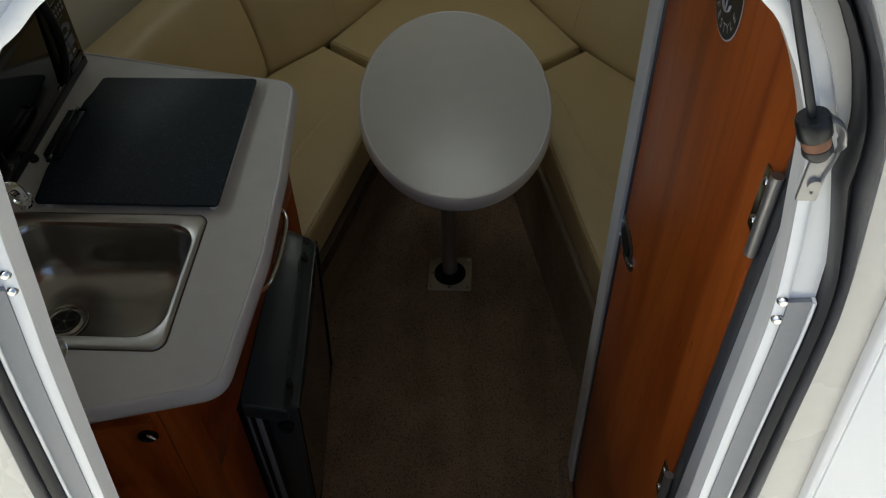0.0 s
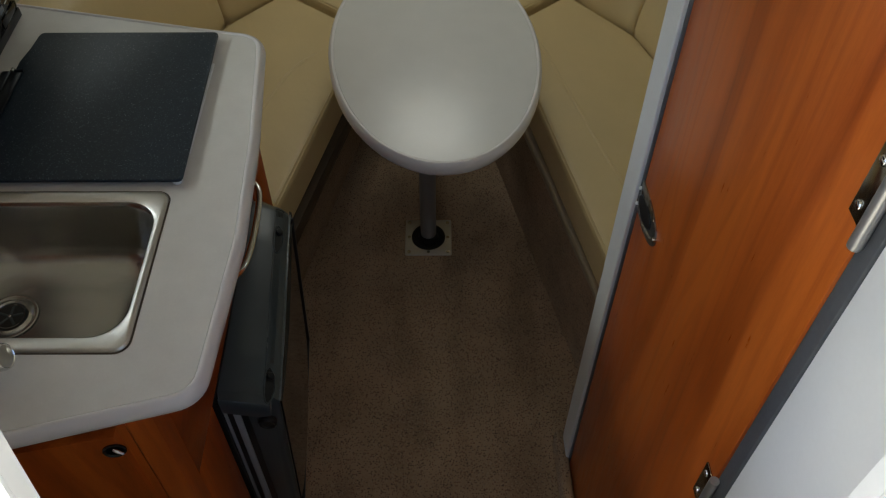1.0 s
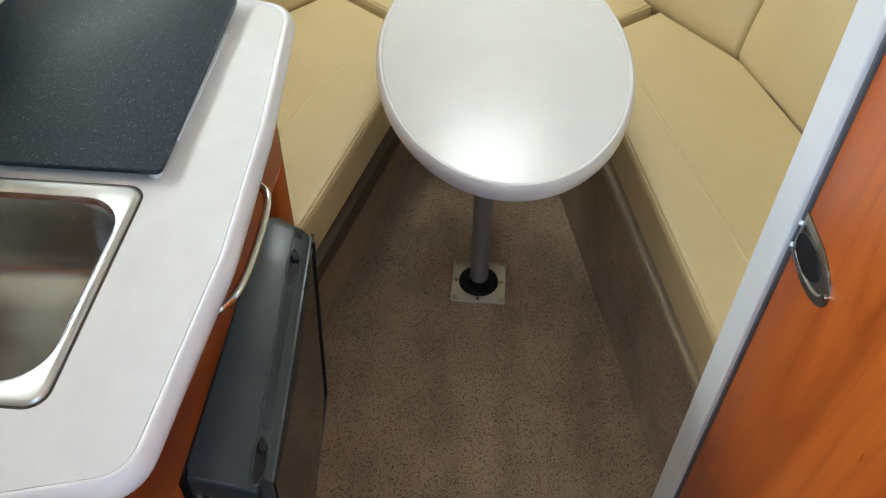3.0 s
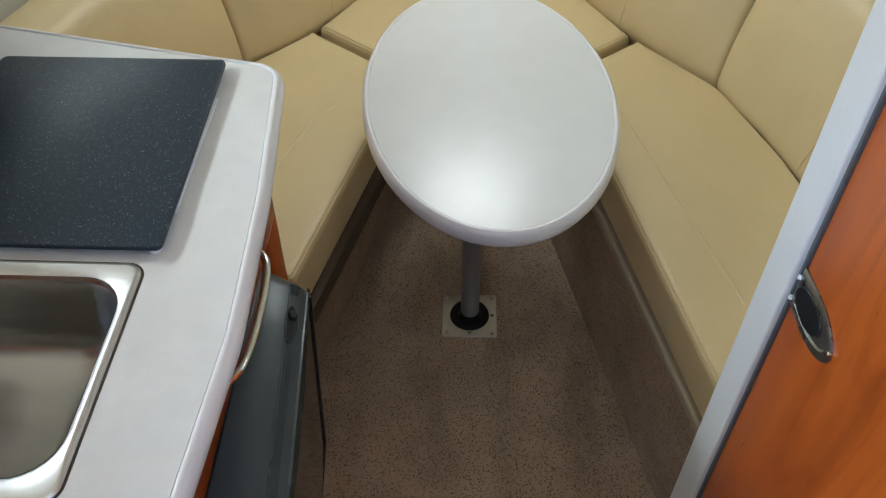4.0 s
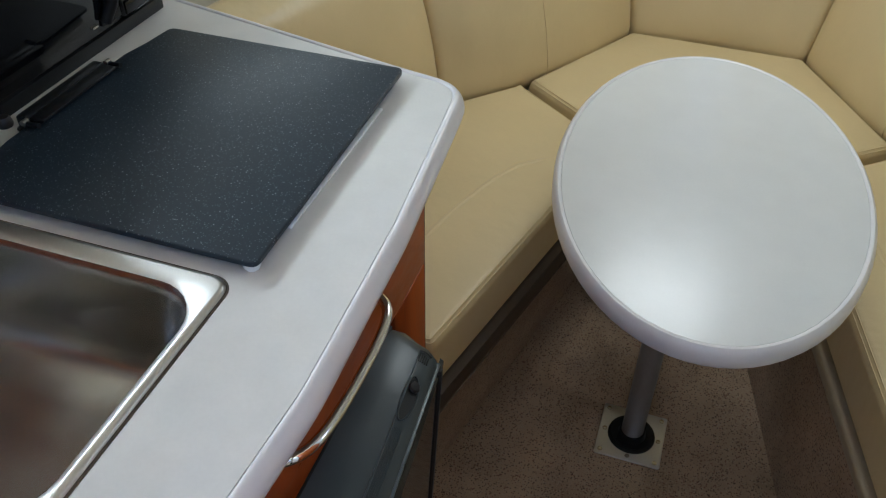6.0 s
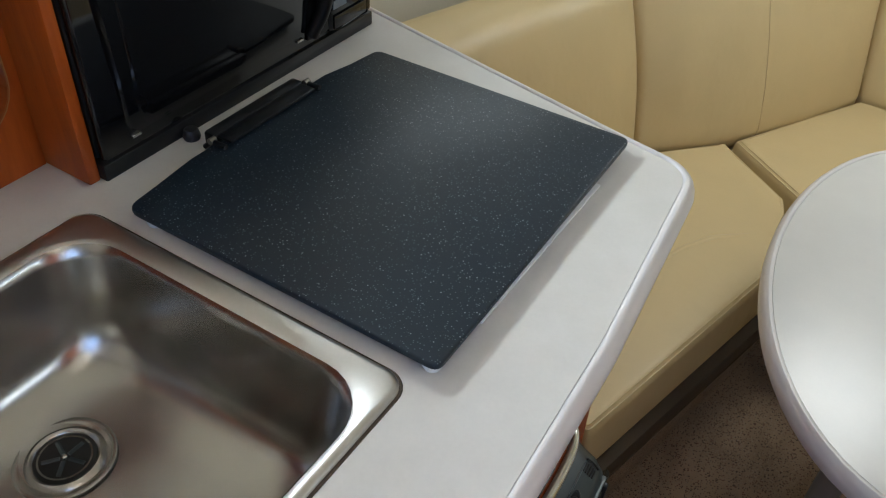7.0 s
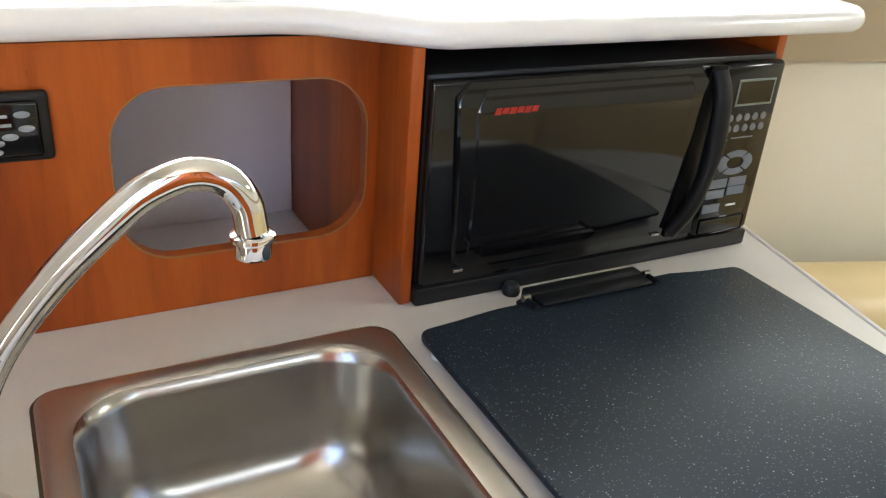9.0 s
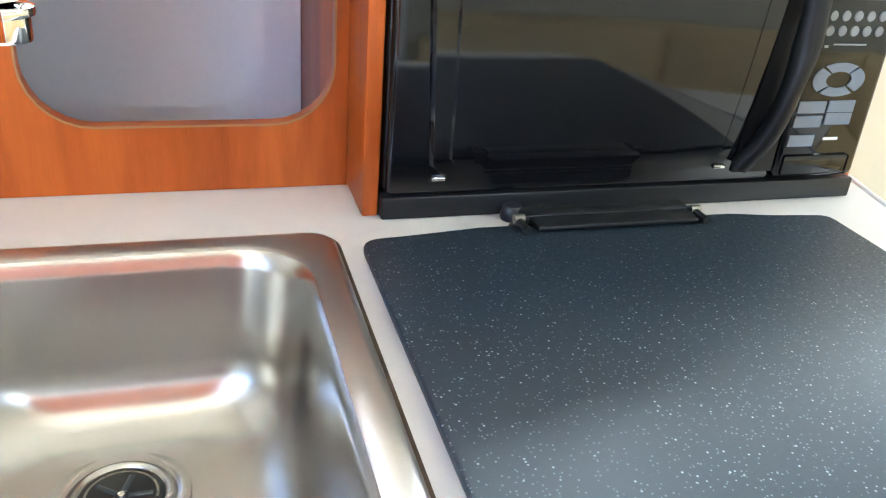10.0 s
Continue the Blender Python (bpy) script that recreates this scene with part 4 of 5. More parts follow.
turned(bm, [(0.0, 0.0004), (0.0264, 0.0004), (0.0262, 0.0010), (0.0, 0.0010)], DC, seg=32)
part("drain_hole", bm, DRAIN_DARK, drain, "dark drain opening")
bm = bmesh.new()
for k in range(40):
    a0, a1 = 2 * math.pi * k / 40, 2 * math.pi * (k + 1) / 40
    vs = [bm.verts.new((DC[0] + r * math.cos(a), DC[1] + r * math.sin(a), DC[2] + 0.0016)) for r, a in ((0.0215, a0), (0.0232, a0), (0.0232, a1), (0.0215, a1))]
    bm.faces.new(vs)
part("basket_ring", bm, PEWTER, drain, "thin metal basket ring")
bm = bmesh.new()
for k in range(5):
    a = 2 * math.pi * k / 5 + 0.3
    tube(bm, [(DC[0] + 0.004 * math.cos(a), DC[1] + 0.004 * math.sin(a), DC[2] + 0.0014), (DC[0] + 0.019 * math.cos(a), DC[1] + 0.019 * math.sin(a), DC[2] + 0.0014)], 0.0020, 8, 0.4)
part("strainer", bm, SLATE, drain, "slotted dark strainer")
bm = bmesh.new()
turned(bm, [(0, 0.001), (0.0030, 0.001), (0.0022, 0.0032), (0, 0.0038)], DC, seg=14)
part("strainer_knob", bm, CHROME, drain)

# tap
TB = Vector((-0.628, 0.776, CZ))
tap = thing("tap", TB, "chrome swan-neck tap with round handles behind the sink", "tap")
bm = bmesh.new()
spout_pts = curve_points([(-0.6250, 0.7775, 0.9820), (-0.6225, 0.7789, 1.0148), (-0.6187, 0.7886, 1.0598), (-0.6137, 0.8088, 1.1060), (-0.6074, 0.8408, 1.1497), (-0.6007, 0.8769, 1.1870), (-0.5977, 0.8955, 1.2020), (-0.5947, 0.9176, 1.2101), (-0.5923, 0.9357, 1.2055), (-0.5904, 0.9459, 1.1915), (-0.5887, 0.9490, 1.1730)], 6)
tube(bm, spout_pts, 0.0098, 24)
spout = part("spout", bm, CHROME, tap)
bm = bmesh.new()
turned(bm, [(0, 0.002), (0.0085, 0.002), (0.0090, 0), (0.0106, 0), (0.0110, 0.0015), (0.0110, 0.0100), (0.0130, 0.0108), (0.0133, 0.0125), (0.0130, 0.0142), (0.0105, 0.0152), (0.0, 0.0152)], (-0.5887, 0.9492, 1.1575), seg=28)
part("aerator", bm, CHROME, spout)
bm = bmesh.new()
turned(bm, [(0.0, 0.0), (0.026, 0.0), (0.0265, 0.004), (0.020, 0.009), (0.0165, 0.016), (0.0165, 0.026), (0.0125, 0.030), (0.0, 0.030)], TB, seg=32)
part("body", bm, CHROME, tap)
for ax, reach in (((0.95, 0.03, 0.30), 0.068), ((-0.35, -0.92, 0.10), 0.020)):
    axis = Vector(ax).normalized()
    bm = bmesh.new()
    turned(bm, [(0, 0.0), (0.0085, 0.0), (0.0085, reach), (0.0150, reach + 0.006), (0.0178, reach + 0.010), (0.0182, reach + 0.040), (0.0172, reach + 0.0435), (0.0155, reach + 0.0450), (0.0145, reach + 0.0440), (0, reach + 0.0440)], TB + Vector((0, 0, 0.018)), axis, 28)
    part("handle", bm, CHROME, tap, "round chrome handle")

# stove cover board
cover = thing("stove_cover", (-0.56, 1.33, CZ), "dark blue-grey speckled board lying over the stove", "stove cover")
co = rounded([(-0.3735, 1.127, 0.010), (-0.379, 1.512, 0.010), (-0.709, 1.511, 0.012), (-0.7145, 1.462, 0.02), (-0.722, 1.425, 0.02), (-0.722, 1.215, 0.02), (-0.716, 1.165, 0.02), (-0.7125, 1.127, 0.014)], 5)
bm = bmesh.new()
slab(bm, co, CZ + 0.0095, CZ + 0.0168, 0.0022)
part("board", bm, COVER, cover)
for x, y in ((-0.3855, 1.1385), (-0.391, 1.500), (-0.690, 1.1385), (-0.697, 1.497)):
    bm = bmesh.new()
    turned(bm, [(0, 0), (0.007, 0.0), (0.0085, 0.003), (0.0085, 0.0090), (0, 0.0092)], (x, y, CZ + 0.0002), seg=14)
    part("foot", bm, WHITE_PLASTIC, cover, "white rubber foot")
stove = thing("stove", (-0.57, 1.33, CZ), "flush stove with a metal rim hidden under its cover", "stove")
bm = bmesh.new()
slab(bm, [Vector(p) for p in ((-0.405, 1.15), (-0.410, 1.49), (-0.700, 1.49), (-0.695, 1.15))], CZ + 0.0002, CZ + 0.0055, 0.002)
part("hob", bm, BLACK_SATIN, stove)
part("rim_bar", boxed((-0.3850, 1.20, CZ + 0.0003), (-0.3765, 1.436, CZ + 0.0030), 0.001), WHITE_PLASTIC, stove, "pale edge strip")
part("hinge_box", boxed((-0.740, 1.252, CZ + 0.0003), (-0.7235, 1.391, CZ + 0.0230), 0.003), BLACK_SATIN, stove, "black hinge rail")
part("hinge_flap", boxed((-0.7238, 1.2555, CZ + 0.0186), (-0.7045, 1.3875, CZ + 0.0222), 0.0015), BLACK_SATIN, stove, "black flap clamping the cover")
for y in (1.2465, 1.3935):
    bm = bmesh.new()
    tube(bm, [(-0.733, y, CZ + 0.010), (-0.722, y, CZ + 0.0202), (-0.703, y, CZ + 0.0205)], 0.0030, 10)
    part("hinge_arm", bm, BLACK_SATIN, stove)
    bm = bmesh.new()
    turned(bm, [(0, -0.004), (0.0034, -0.004), (0.0034, 0.004), (0, 0.004)], (-0.722, y, CZ + 0.0215), (0, 1, 0), 12)
    part("hinge_pin", bm, PEWTER, stove, "dull metal hinge pin")
bm = bmesh.new()
turned(bm, [(0, 0), (0.0085, 0.0), (0.0095, 0.003), (0.008, 0.010), (0.0065, 0.012), (0, 0.0125)], (-0.7665, 1.259, CZ + 0.0002), seg=18)
solo("rubber_stop", bm, RUBBER, "small black rubber stop on the counter", "stop")

# cabinet under the counter
cab = thing("galley_cabinet", (-0.6, 1.1, 0), "cherry-veneered galley cabinet under the counter", "cabinet")
FX = -0.345
ctop = CZ - 0.0335
part("top_rail", boxed((FX - 0.018, 0.7705, 0.702), (FX, 1.490, ctop), 0.002), CHERRY_L, cab)
part("bottom_rail", boxed((FX - 0.018, 0.7705, 0.0), (FX, 1.490, 0.155), 0.002), CHERRY_L, cab)
part("aft_stile", boxed((FX - 0.018, 0.7705, 0.156), (FX, 0.888, 0.701), 0.002), CHERRY, cab)
part("forward_stile", boxed((FX - 0.018, 1.372, 0.156), (FX, 1.490, 0.701), 0.002), CHERRY, cab)
part("end_edge", boxed((FX - 0.03, 1.4905, 0.0), (FX - 0.002, 1.4970, ctop), 0.001), BLACK_SATIN, cab, "black edge strip")
part("end_panel", boxed((-0.98, 1.476, 0.0), (FX - 0.031, 1.4965, ctop), 0.002), CHERRY, cab)
bm = bmesh.new()
loft(bm, [[Vector(p) for p in ((-0.345, 0.7695, z), (-0.352, 0.7415, z), (-0.385, 0.7325, z), (-0.40, 0.7465, z), (-0.37, 0.7695, z))] for z in (0.0, ctop)])
part("corner_post", bm, CHERRY, cab)
bm = bmesh.new()
loft(bm, [[Vector(p) for p in ((-0.387, 0.7320, z), (-0.95, 0.6205, z), (-0.95, 0.6405, z), (-0.39, 0.7520, z))] for z in (0.0, ctop)])
face = part("aft_face", bm, CHERRY, cab)
cdoor_bm = bmesh.new()
loft(cdoor_bm, [[Vector(p) for p in ((-0.398, 0.7290, z), (-0.80, 0.6495, z), (-0.80, 0.6365, z), (-0.398, 0.7160, z))] for z in (0.06, ctop - 0.012)])
cdoor = part("door", cdoor_bm, CHERRY, cab, "cherry door")
bm = bmesh.new()
LATCH, OUT = Vector((-0.406, 0.7145, 0.897)), (0.2, -1, 0)
turned(bm, [(0, 0.0005), (0.0158, 0.0005), (0.0158, 0.0025), (0.0142, 0.0042), (0.0126, 0.0030), (0.0114, 0.0018), (0, 0.0012)], LATCH, OUT, 28)
latch = part("latch", bm, BLACK_GLOSS, cdoor, "round black flush latch")
bm = bmesh.new()
tube(bm, curve_points([LATCH + Vector((0.003, -0.0042, 0.0085)), LATCH + Vector((0.008, -0.0070, 0.0080)), LATCH + Vector((0.0145, -0.0078, 0.0030))], 6), [0.0030] * 9 + [0.0024] * 8, 10)
part("lever", bm, CHROME, latch, "small chrome lever")
bm = bmesh.new()
hp = curve_points([(FX, 0.995, 0.885), (FX + 0.035, 0.998, 0.893), (FX + 0.066, 1.030, 0.895), (FX + 0.073, 1.115, 0.895), (FX + 0.066, 1.198, 0.895), (FX + 0.035, 1.225, 0.893), (FX, 1.228, 0.885)], 8)
tube(bm, hp, 0.0055, 14)
part("handle", bm, CHROME, cab, "chrome grab handle")

# fridge
fr = thing("fridge", (-0.50, 1.13, 0.157), "slate-grey built-in fridge with a dark glossy door panel", "fridge")
part("box", boxed((-0.90, 0.900, 0.157), (FX + 0.002, 1.360, 0.700), 0.002), BLACK_SATIN, fr)
part("gasket", boxed((FX + 0.0025, 0.905, 0.175), (FX + 0.010, 1.355, 0.690), 0.002), GASKET, fr, "grey door gasket")
bm = bmesh.new()
X0, Y0, Y1 = FX + 0.0105, 0.908, 1.362


def door_x(y):
    """The door stands a little ajar: its face drifts out towards the aft edge."""
    return -0.275 + 0.033 * (Y1 - y) / (Y1 - Y0)


def tuck(z):
    """The door's face draws back towards its foot."""
    return 0.045 * max(0.0, 0.66 - z)


def door_ring(y, cut):
    x1 = door_x(y) - cut
    x2 = x1 - tuck(0.215)
    return [Vector(q) for q in ((X0 - 0.007, y, 0.7045 - cut), (X0 + 0.010, y, 0.7035 - cut), (x1 - 0.022, y, 0.690 - cut), (x1 - 0.008, y, 0.683 - cut), (x1, y, 0.672 - cut), (x2, y, 0.215 + cut), (x2 - 0.006, y, 0.203 + cut), (x2 - 0.014, y, 0.198 + cut), (X0, y, 0.198 + cut))]


loft(bm, [door_ring(y, c) for y, c in ((Y0, 0.007), (Y0 + 0.002, 0.003), (Y0 + 0.006, 0.0), (1.0, 0.0), (1.13, 0.0), (1.25, 0.0), (Y1 - 0.03, 0.0), (Y1 - 0.015, 0.003), (Y1 - 0.004, 0.010), (Y1, 0.018))])
fdoor = part("door", bm, SLATE, fr)


def on_face(name, y0, y1, z0, z1, deep, proud, material, label="", r=0.0015):
    bm = bmesh.new()
    block(bm, (-deep, y0, z0), (proud, y1, z1), r)
    for v in bm.verts:
        v.co.x += door_x(v.co.y) - tuck(v.co.z)
    return part(name, bm, material, fdoor, label)


bm = bmesh.new()
loft(bm, [[Vector((door_x(y) + x - tuck(z), y, z)) for x, z in ((-0.002, 0.225), (d, 0.229), (d, 0.656), (-0.002, 0.660))] for y, d in [(Y0 + 0.014 + 0.439 * k / 12, 0.003 + 0.006 * math.sin(math.pi * (k / 12) ** 0.8)) for k in range(13)]])
part("front_panel", bm, FRIDGE_PANEL, fdoor, "smoked glossy panel")
on_face("lip", Y0 + 0.008, Y1 - 0.018, 0.6655, 0.6705, 0.004, 0.0030, SLATE_LIP, "rounded lip over the panel")
for y0, y1, z0, z1 in ((Y0 + 0.012, Y1 - 0.020, 0.218, 0.2255), (Y1 - 0.028, Y1 - 0.020, 0.226, 0.664)):
    on_face("panel_rim", y0, y1, z0, z1, 0.004, 0.0075, BLACK_SATIN, "black panel rim", 0.002)
# the door's aft end: overhanging cap, dark recess with a pale seal, and a round boss
XE = door_x(Y0)
bm = bmesh.new()
loft(bm, [[Vector(q) for q in ((X0 - 0.003, y, z - 0.034), (X0 - 0.003, y, z), (X0 + 0.012, y, z), (XE - 0.024, y, z - 0.014), (XE - 0.012, y, z - 0.021), (XE - 0.014, y, z - 0.044), (XE - 0.034, y, z - 0.050))] for y, z in ((Y0 - 0.013, 0.6990), (Y0 - 0.010, 0.7030), (Y0 + 0.006, 0.7052))])
part("end_cap", bm, SLATE, fdoor)
part("recess", boxed((X0 - 0.006, Y0 - 0.0022, 0.180), (X0 + 0.034, Y0 + 0.004, 0.662), 0.0008), BLACK_SATIN, fdoor, "dark recess behind the door's end")
part("seal", boxed((X0 + 0.009, Y0 - 0.0045, 0.185), (X0 + 0.022, Y0 - 0.0005, 0.655), 0.002), GASKET, fdoor, "pale grey door seal")
bm = bmesh.new()
turned(bm, [(0, -0.002), (0.0170, -0.002), (0.0170, 0.006), (0.0140, 0.009), (0.0110, 0.006), (0, 0.005)], (XE - 0.027, Y0 - 0.002, 0.618), (0, -1, 0), 24)
part("boss", bm, BLACK_SATIN, fdoor, "round black boss")


def on_slope(y, u, lift=0.0):
    """A point of the bevel between the door's top and its lip; u runs 0 to 1 down the slope."""
    return Vector((door_x(y) - 0.022 + 0.014 * u + 0.45 * lift, y, 0.690 - 0.007 * u + 0.9 * lift))


for y in (0.935, 1.262):
    ring = [(y + 0.034 * math.cos(a) - 0.004 * math.sin(2 * a), 0.45 + 0.62 * math.sin(a)) for a in (2 * math.pi * k / 24 for k in range(24))]
    pts = [on_slope(v, u, 0.0006) for v, u in ring]
    bm = bmesh.new()
    tube(bm, pts + [pts[0]], 0.0014, 8)
    dish = part("catch_dish", bm, SLATE, fdoor, "moulded rim round a finger catch")
    bm = bmesh.new()
    loft(bm, [[on_slope(y + (v - y) * k, 0.45 + (u - 0.45) * k, e) for v, u in ring] for k, e in ((0.94, -0.001), (0.92, 0.0005), (0.6, 0.0003))])
    part("catch_recess", bm, BLACK_SATIN, dish, "dark finger recess")
    bm = bmesh.new()
    turned(bm, [(0, -0.002), (0.0075, -0.002), (0.0078, 0.003), (0.006, 0.0055), (0, 0.006)], on_slope(y + 0.018, 0.5), (0.45, 0, 0.9), 18)
    part("catch", bm, BLACK_SATIN, dish, "round black catch")
for k in range(5):
    y = Y1 - 0.034
    bm = bmesh.new()
    u = 0.02 + 0.2 * k
    tube(bm, [on_slope(y + 0.006 * (1 - (u - 0.4) ** 2), u, 0.0002), on_slope(y - 0.006, u, 0.0002)], 0.0011, 6)
    part("notch", bm, BLACK_SATIN, fdoor)
bm = bmesh.new()
tube(bm, [on_slope(Y1 - 0.028 + 0.006 * (1 - (u - 0.4) ** 2), u, 0.0) for u in (-0.1, 0.1, 0.3, 0.5, 0.7, 0.9, 1.05)], 0.0012, 6)
part("cap_joint", bm, BLACK_SATIN, fdoor)
for k in range(6):
    bm = bmesh.new()
    tube(bm, [on_slope(y, 0.05 + 0.15 * k, 0.0001) for y in (0.980, 1.05, 1.13, 1.216)], 0.0006, 6)
    part("ridge", bm, SLATE, fdoor)
bm = bmesh.new()
tube(bm, [on_slope(y, -0.06, 0.0002) for y in (Y0 + 0.008, 1.05, 1.2, Y1 - 0.030)], 0.0012, 6)
part("crease", bm, SLATE_LIP, fdoor, "raised crease along the top")

# splash wall with radio and cubby
WX = -0.848
CY0, CY1, CB, CT = 0.903, 1.130, 1.0305, 1.1865
wall = thing("galley_back_wall", (WX, 0.87, CZ), "cherry-veneered panel behind the sink with a rounded cubby", "wall panel")
bm = bmesh.new()
outer = [Vector(p) for p in ((0.445, 0.9765), (1.1412, 0.9765), (1.1412, 1.2258), (0.445, 1.2258))]
hole = rrect(CY0, CY1, CB, CT, 0.048)
edges = []
for ring in (outer, hole):
    vs = [bm.verts.new((WX, p.x, p.y)) for p in ring]
    edges += [bm.edges.new((a, b)) for a, b in zip(vs, vs[1:] + vs[:1])]
bmesh.ops.triangle_fill(bm, use_beauty=True, edges=edges)
low = bmesh.ops.extrude_face_region(bm, geom=list(bm.faces))
bmesh.ops.translate(bm, verts=[v for v in low["geom"] if isinstance(v, bmesh.types.BMVert)], vec=(-0.014, 0, 0))
part("panel", bm, CHERRY, wall, smooth=False)
bm = bmesh.new()
loft(bm, [[Vector((x, p.x, p.y)) for p in rrect(CY0 - d, CY1 + d, CB - d, CT + d, 0.048 + d)] for x, d in ((WX + 0.0008, -0.0004), (WX + 0.0008, 0.0009), (WX - 0.001, 0.0009), (WX - 0.001, -0.0004))], cap=(False, False))
part("cut_edge", bm, CUT_EDGE, wall, "pale cut edge of the cubby")
part("cubby_back", boxed((-1.098, CY0 - 0.14, 0.944), (-1.090, 1.1345, 1.2258), 0.001), PALE_PANEL, wall, "pale grey cubby back")
part("cubby_floor", boxed((-1.0895, CY0 - 0.14, 0.942), (WX - 0.0145, 1.1345, 0.950), 0.001), PALE_PANEL, wall, "pale grey cubby floor")
part("cubby_side", boxed((-1.098, 1.135, 0.942), (WX - 0.0145, 1.1408, 1.2258), 0.001), CHERRY, wall)
part("cubby_far_side", boxed((-1.098, CY0 - 0.15, 0.942), (WX - 0.0145, CY0 - 0.141, 1.2258), 0.001), PALE_PANEL, wall)

radio = thing("radio", (WX, 0.769, 1.1635), "black marine stereo flush in the wooden panel", "car stereo")
part("bezel", boxed((WX + 0.0002, 0.6760, 1.1355), (WX + 0.008, 0.8620, 1.1915), 0.004, 3), BLACK_SATIN, radio)
face = part("face", boxed((WX + 0.0082, 0.6840, 1.1415), (WX + 0.0125, 0.8540, 1.1855), 0.003, 3), BLACK_GLOSS, radio)
part("display", boxed((WX + 0.0126, 0.7390, 1.1535), (WX + 0.0131, 0.8040, 1.1675), 0.0), LCD, face, "grey-green display")
part("print_bar", boxed((WX + 0.0126, 0.7490, 1.1740), (WX + 0.0131, 0.7740, 1.1765), 0.0), WHITE_PRINT, face)
for y, z, w in ((0.810, 1.1735, 0.022), (0.816, 1.1665, 0.018)):
    part("print_bar", boxed((WX + 0.0126, y, z), (WX + 0.0131, y + w, z + 0.0024), 0.0), GREY_PRINT, face)
for y, z in ((0.842, 1.1755), (0.844, 1.1645), (0.832, 1.1585), (0.822, 1.1540), (0.704, 1.1645), (0.716, 1.1575), (0.769, 1.1470), (0.786, 1.1470), (0.803, 1.1470), (0.820, 1.1470), (0.752, 1.1470)):
    bm = bmesh.new()
    loft(bm, [oval(14, a, b, y, z, WX + x) for a, b, x in ((0.0058, 0.0026, 0.0125), (0.0058, 0.0026, 0.0140), (0.0045, 0.0018, 0.0146))])
    part("button", bm, GREY_PRINT, face)

# microwave and its niche
MX, MY0, MY1, MB, MT = -0.770, 1.1575, 1.5845, 0.9960, 1.1995
niche = thing("microwave_niche", (-0.88, 1.36, CZ), "cherry side panels of the microwave niche on the counter", "niche")
part("side_panel", boxed((-0.99, 1.1415, CZ + 0.0003), (-0.783, 1.1545, 1.2262), 0.002), CHERRY, niche)
part("side_panel", boxed((-0.99, 1.5975, CZ + 0.0003), (-0.801, 1.6105, 1.2262), 0.002), CHERRY, niche)
part("kick", boxed((-0.82, 1.1550, CZ + 0.0004), (-0.7745, 1.5900, MB - 0.001), 0.002), BLACK_SATIN, niche, "dark filler strip")
part("niche_back", boxed((-0.998, 1.1550, CZ + 0.004), (-0.991, 1.5965, 1.2262), 0.0), BLACK_SATIN, niche)
mw = thing("microwave", (-0.88, 1.364, MB), "glossy black countertop microwave with a keypad", "microwave")
part("case", boxed((-0.985, MY0, MB), (MX - 0.0155, MY1, MT + 0.003), 0.004), BLACK_SATIN, mw)
DY1 = 1.499
mdoor = part("door", boxed((MX - 0.015, MY0 + 0.001, MB + 0.001), (MX - 0.004, DY1 - 0.0015, MT - 0.001), 0.004, 3), BLACK_GLOSS, mw)


def bow(z):
    """The door plate swells gently between its top and bottom edges."""
    return MX + 0.0045 - (z - 1.125) ** 2 / 2.4


def plate(bm, left, right, low, high, drop, r=0.012, rows=14):
    """A curved plate with rounded corners between left and right edges given at its top and bottom, standing drop below the swell."""
    front, back = [], []
    for k in range(rows + 1):
        z = low + (high - low) * k / rows
        u = (z - low) / (high - low)
        e = min(z - low, high - z)
        cut = r - math.sqrt(max(0.0, r * r - max(0.0, r - e) ** 2))
        y0 = left[1] + (left[0] - left[1]) * u + cut
        y1 = right[1] + (right[0] - right[1]) * u - cut
        edge = 0.0022 * max(0.0, 1 - e / 0.004)
        x = bow(z) - drop
        front.append([(MX - 0.0045, y0, z), (x - 0.002 - edge, y0 + 0.0006, z), (x - edge, y0 + 0.003, z), (x - edge, y1 - 0.003, z), (x - 0.002 - edge, y1 - 0.0006, z), (MX - 0.0045, y1, z)])
    loft(bm, [[Vector(q) for q in row] for row in front])
    return bm


frame_bm = plate(bmesh.new(), (1.1800, 1.1910), (1.4760, 1.4560), 1.0075, 1.1965, 0.0016)
part("door_plate", frame_bm, BLACK_GLOSS, mdoor, "swelling glossy black door plate")
part("window", plate(bmesh.new(), (1.2000, 1.2040), (1.4570, 1.4430), 1.0150, 1.1890, 0.0, 0.008), BLACK_GLOSS, mdoor, "smoked glossy window")
bm = bmesh.new()
tube(bm, curve_points([(MX - 0.003, 1.488, 1.190), (MX + 0.009, 1.489, 1.165), (MX + 0.014, 1.486, 1.110), (MX + 0.010, 1.478, 1.050), (MX - 0.002, 1.464, 1.012)], 6), 0.0110, 14, 0.8)
part("handle", bm, SOCKET, mdoor, "bowed black handle")
bm = bmesh.new()
loft(bm, [[Vector((x, y0, 1.006)), Vector((x, 1.4970, 1.006)), Vector((x, 1.4970, 1.1965)), Vector((x, y1, 1.1965))] for x, y0, y1 in ((MX - 0.0045, 1.4580, 1.4780), (MX - 0.0020, 1.4585, 1.4785))])
part("handle_recess", bm, SOCKET, mdoor, "matte black recess behind the handle")
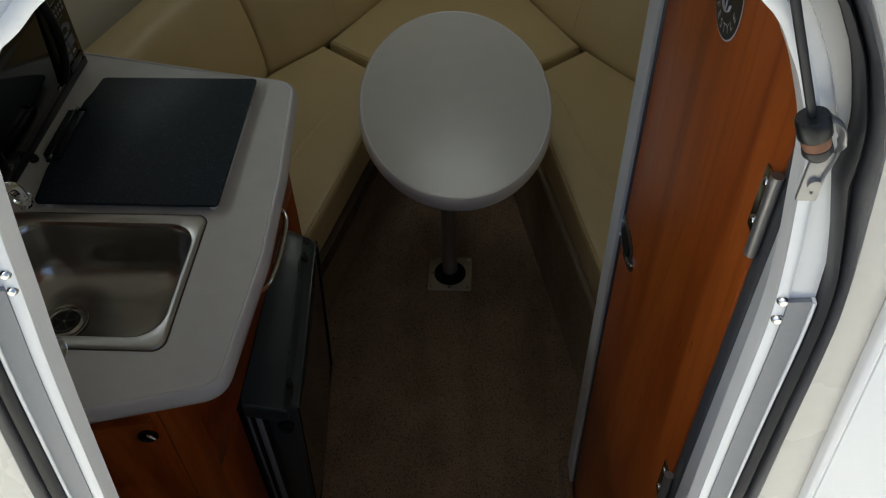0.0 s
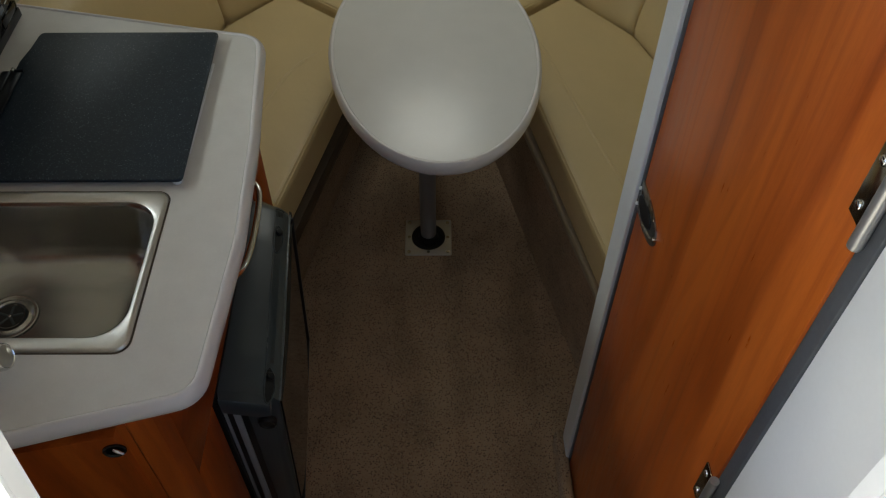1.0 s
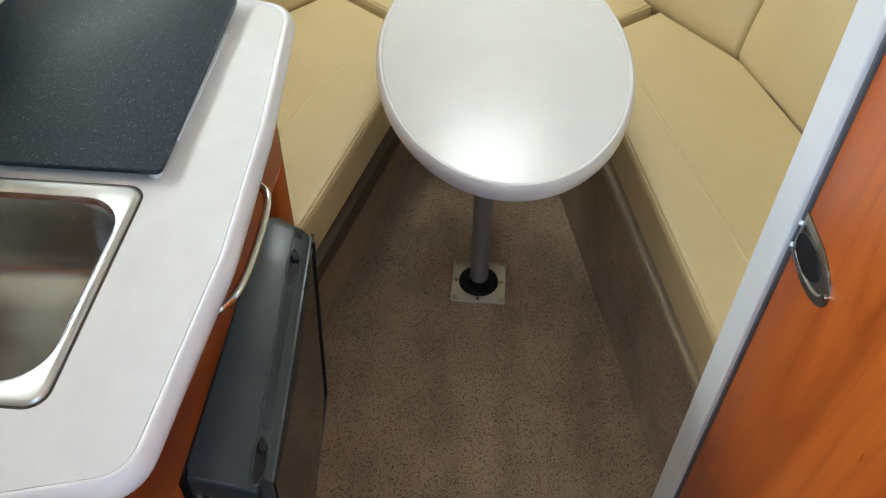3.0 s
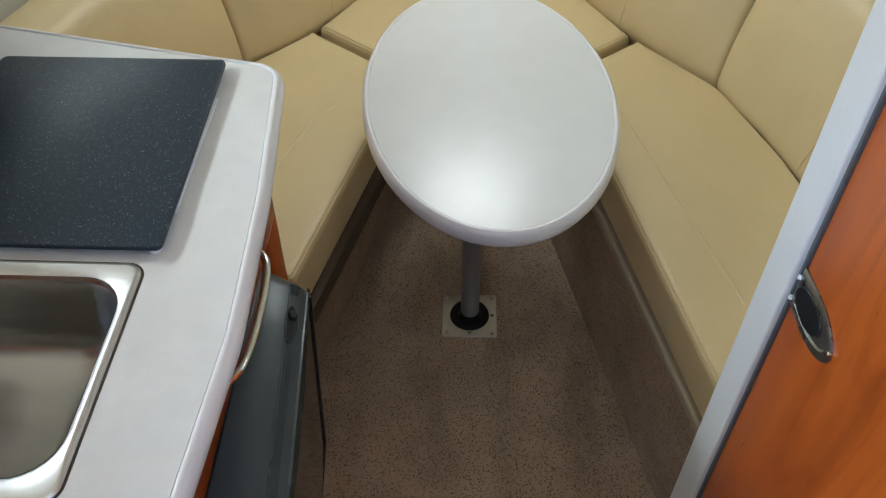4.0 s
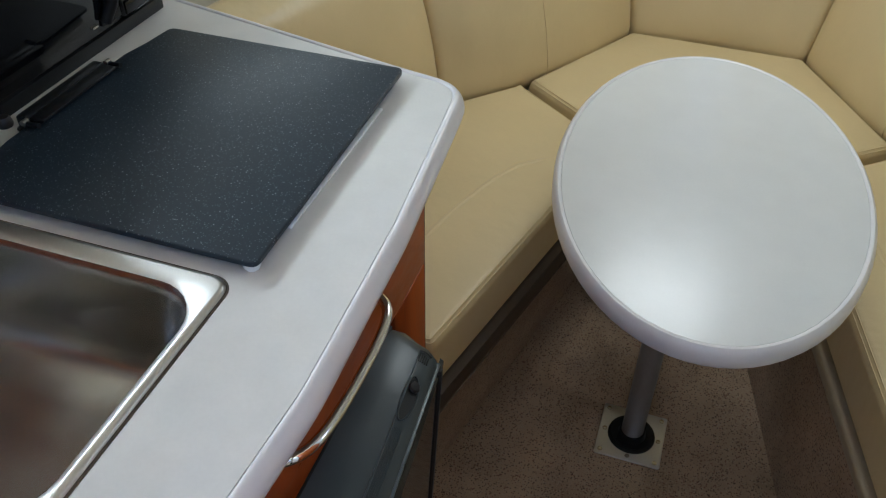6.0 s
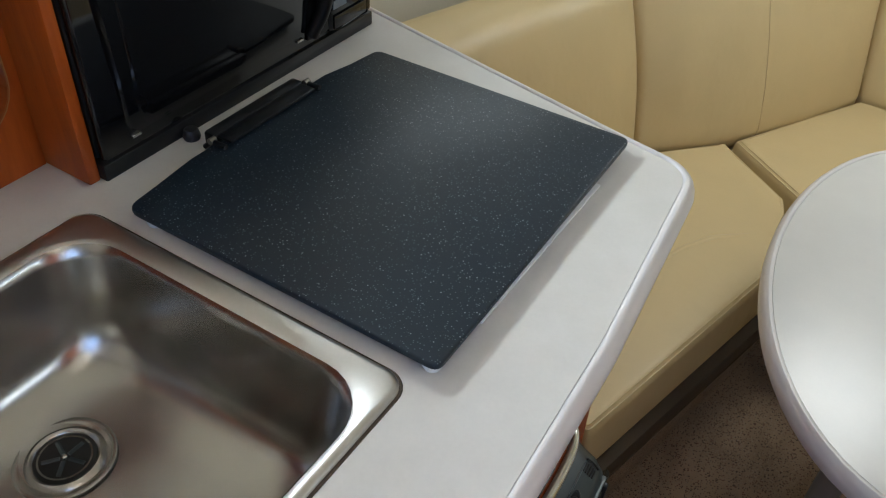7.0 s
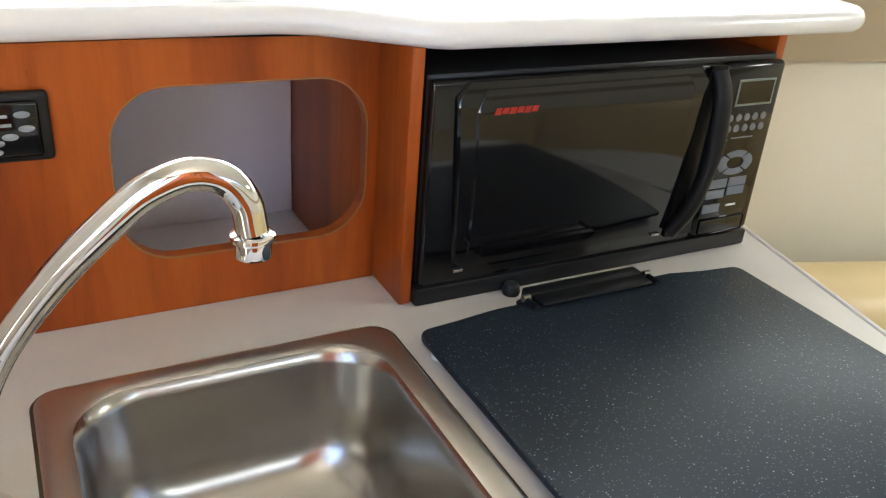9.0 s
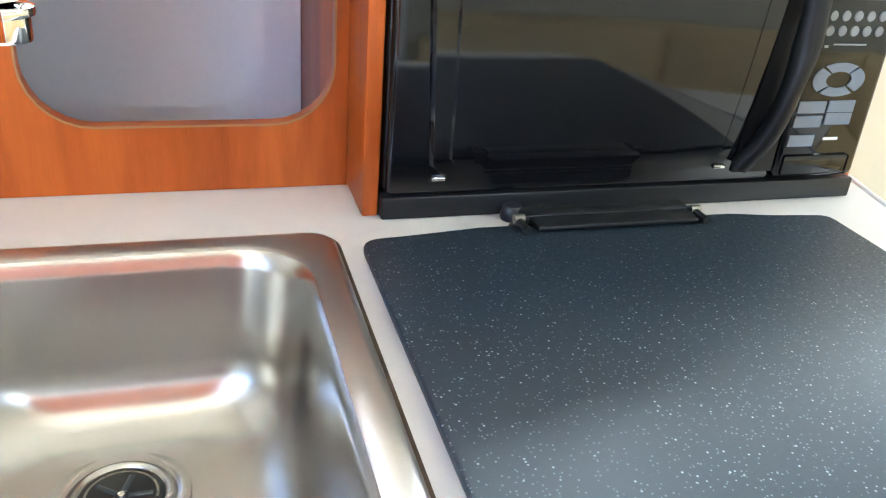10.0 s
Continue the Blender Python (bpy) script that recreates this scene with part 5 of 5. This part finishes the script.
for k in range(6):
    y = 1.2175 + 0.0078 * k
    bm = boxed((bow(1.17) + 0.0001, y, 1.1668 + 0.0007 * (k % 2)), (bow(1.17) + 0.0005, y + 0.0066, 1.1730), 0.0)
    for v in bm.verts:
        v.co.y += 0.35 * (v.co.z - 1.167)
    part("red_bar", bm, RED_PRINT, mdoor)
for y, z in ((1.1925, 1.0105), (1.4390, 1.0120)):
    part("window_clip", boxed((bow(z) - 0.004, y, z - 0.002), (bow(z) - 0.0005, y + 0.011, z + 0.001), 0.0008), CHROME, mdoor)
keys = part("keypad", boxed((MX - 0.015, DY1, MB + 0.003), (MX - 0.0005, MY1 - 0.001, MT - 0.001), 0.006, 3), BLACK_GLOSS, mw)
part("display", boxed((MX - 0.0004, 1.518, 1.1515), (MX + 0.0003, 1.5715, 1.1805), 0.0), LCD, keys, "grey display")
part("display_glass", boxed((MX + 0.0004, 1.5205, 1.1540), (MX + 0.0007, 1.5690, 1.1780), 0.0), BLACK_GLOSS, keys)
for r in range(2):
    for k in range(5):
        bm = bmesh.new()
        loft(bm, [oval(12, a, b, 1.5165 + 0.0121 * k, 1.1385 - 0.0120 * r, MX + x) for a, b, x in ((0.0042, 0.0044, -0.0006), (0.0038, 0.0040, 0.0006))])
        part("key", bm, KEY_PRINT, keys)
part("print_bar", boxed((MX - 0.0004, 1.524, 1.1150), (MX + 0.0002, 1.556, 1.1163), 0.0), KEY_PRINT, keys)
part("print_bar", boxed((MX - 0.0004, 1.515, 1.1128), (MX + 0.0002, 1.519, 1.1150), 0.0), KEY_PRINT, keys)
for a0, a1 in ((52, 128), (136, 224), (232, 308), (316, 404)):
    bm = bmesh.new()
    angles = [radians(a0 + (a1 - a0) * k / 8) for k in range(9)]
    ring = [(0.0258, 0.0142, a) for a in angles] + [(0.0128, 0.0070, a) for a in reversed(angles)]
    loft(bm, [[Vector((MX + x, 1.5385 + p * math.cos(a), 1.0865 + q * math.sin(a))) for p, q, a in ring] for x in (-0.0006, 0.0008)])
    part("key", bm, BLUE_PRINT, keys)
for y, z, w in ((1.5195, 1.0630, 0.0135), (1.5490, 1.0635, 0.0130), (1.5190, 1.0505, 0.0135), (1.5490, 1.0525, 0.0130), (1.5175, 1.0335, 0.0125)):
    part("key", boxed((MX - 0.0006, y - w, z - 0.0050), (MX + 0.0008, y + w, z + 0.0050), 0.0), BLUE_PRINT, keys)
part("print_bar", boxed((MX - 0.0004, 1.540, 1.0335), (MX + 0.0002, 1.555, 1.0360), 0.0), WHITE_PRINT, keys)
part("open_button", boxed((MX - 0.0006, 1.505, 1.002), (MX + 0.0010, 1.572, 1.020), 0.002), BLACK_GLOSS, keys)

# shelf over the galley
shelf_o = rounded([(-1.165, 0.445, 0), (-0.842, 0.445, 0), (-0.834, 1.060, 0.09), (-0.757, 1.160, 0.06), (-0.752, 1.690, 0.050), (-1.00, 1.712, 0), (-1.12, 1.22, 0)], 8)
shelf = thing("shelf", (-0.9, 1.1, 1.2265), "glossy white moulded shelf over the microwave", "shelf")
bm = bmesh.new()
o = densify(shelf_o, 0.04)
loft(bm, [at_z(inset(o, d), 1.2265 + z) for d, z in ((0.040, 0.0), (0.0125, 0.0), (0.0062, 0.0017), (0.0017, 0.0062), (0.0, 0.0125), (0.0010, 0.0178), (0.0040, 0.0226), (0.0085, 0.0256), (0.0140, 0.0265))], cap=(True, False))
part("nosing", bm, GEL_WHITE, shelf, "rounded white nosing")
bm = bmesh.new()
loft(bm, [at_z(inset(o, d), 1.2265 + z) for d, z in ((0.0142, 0.0150), (0.0142, 0.0264), (0.0300, 0.0266))])
part("top", bm, GEL_WHITE, shelf)
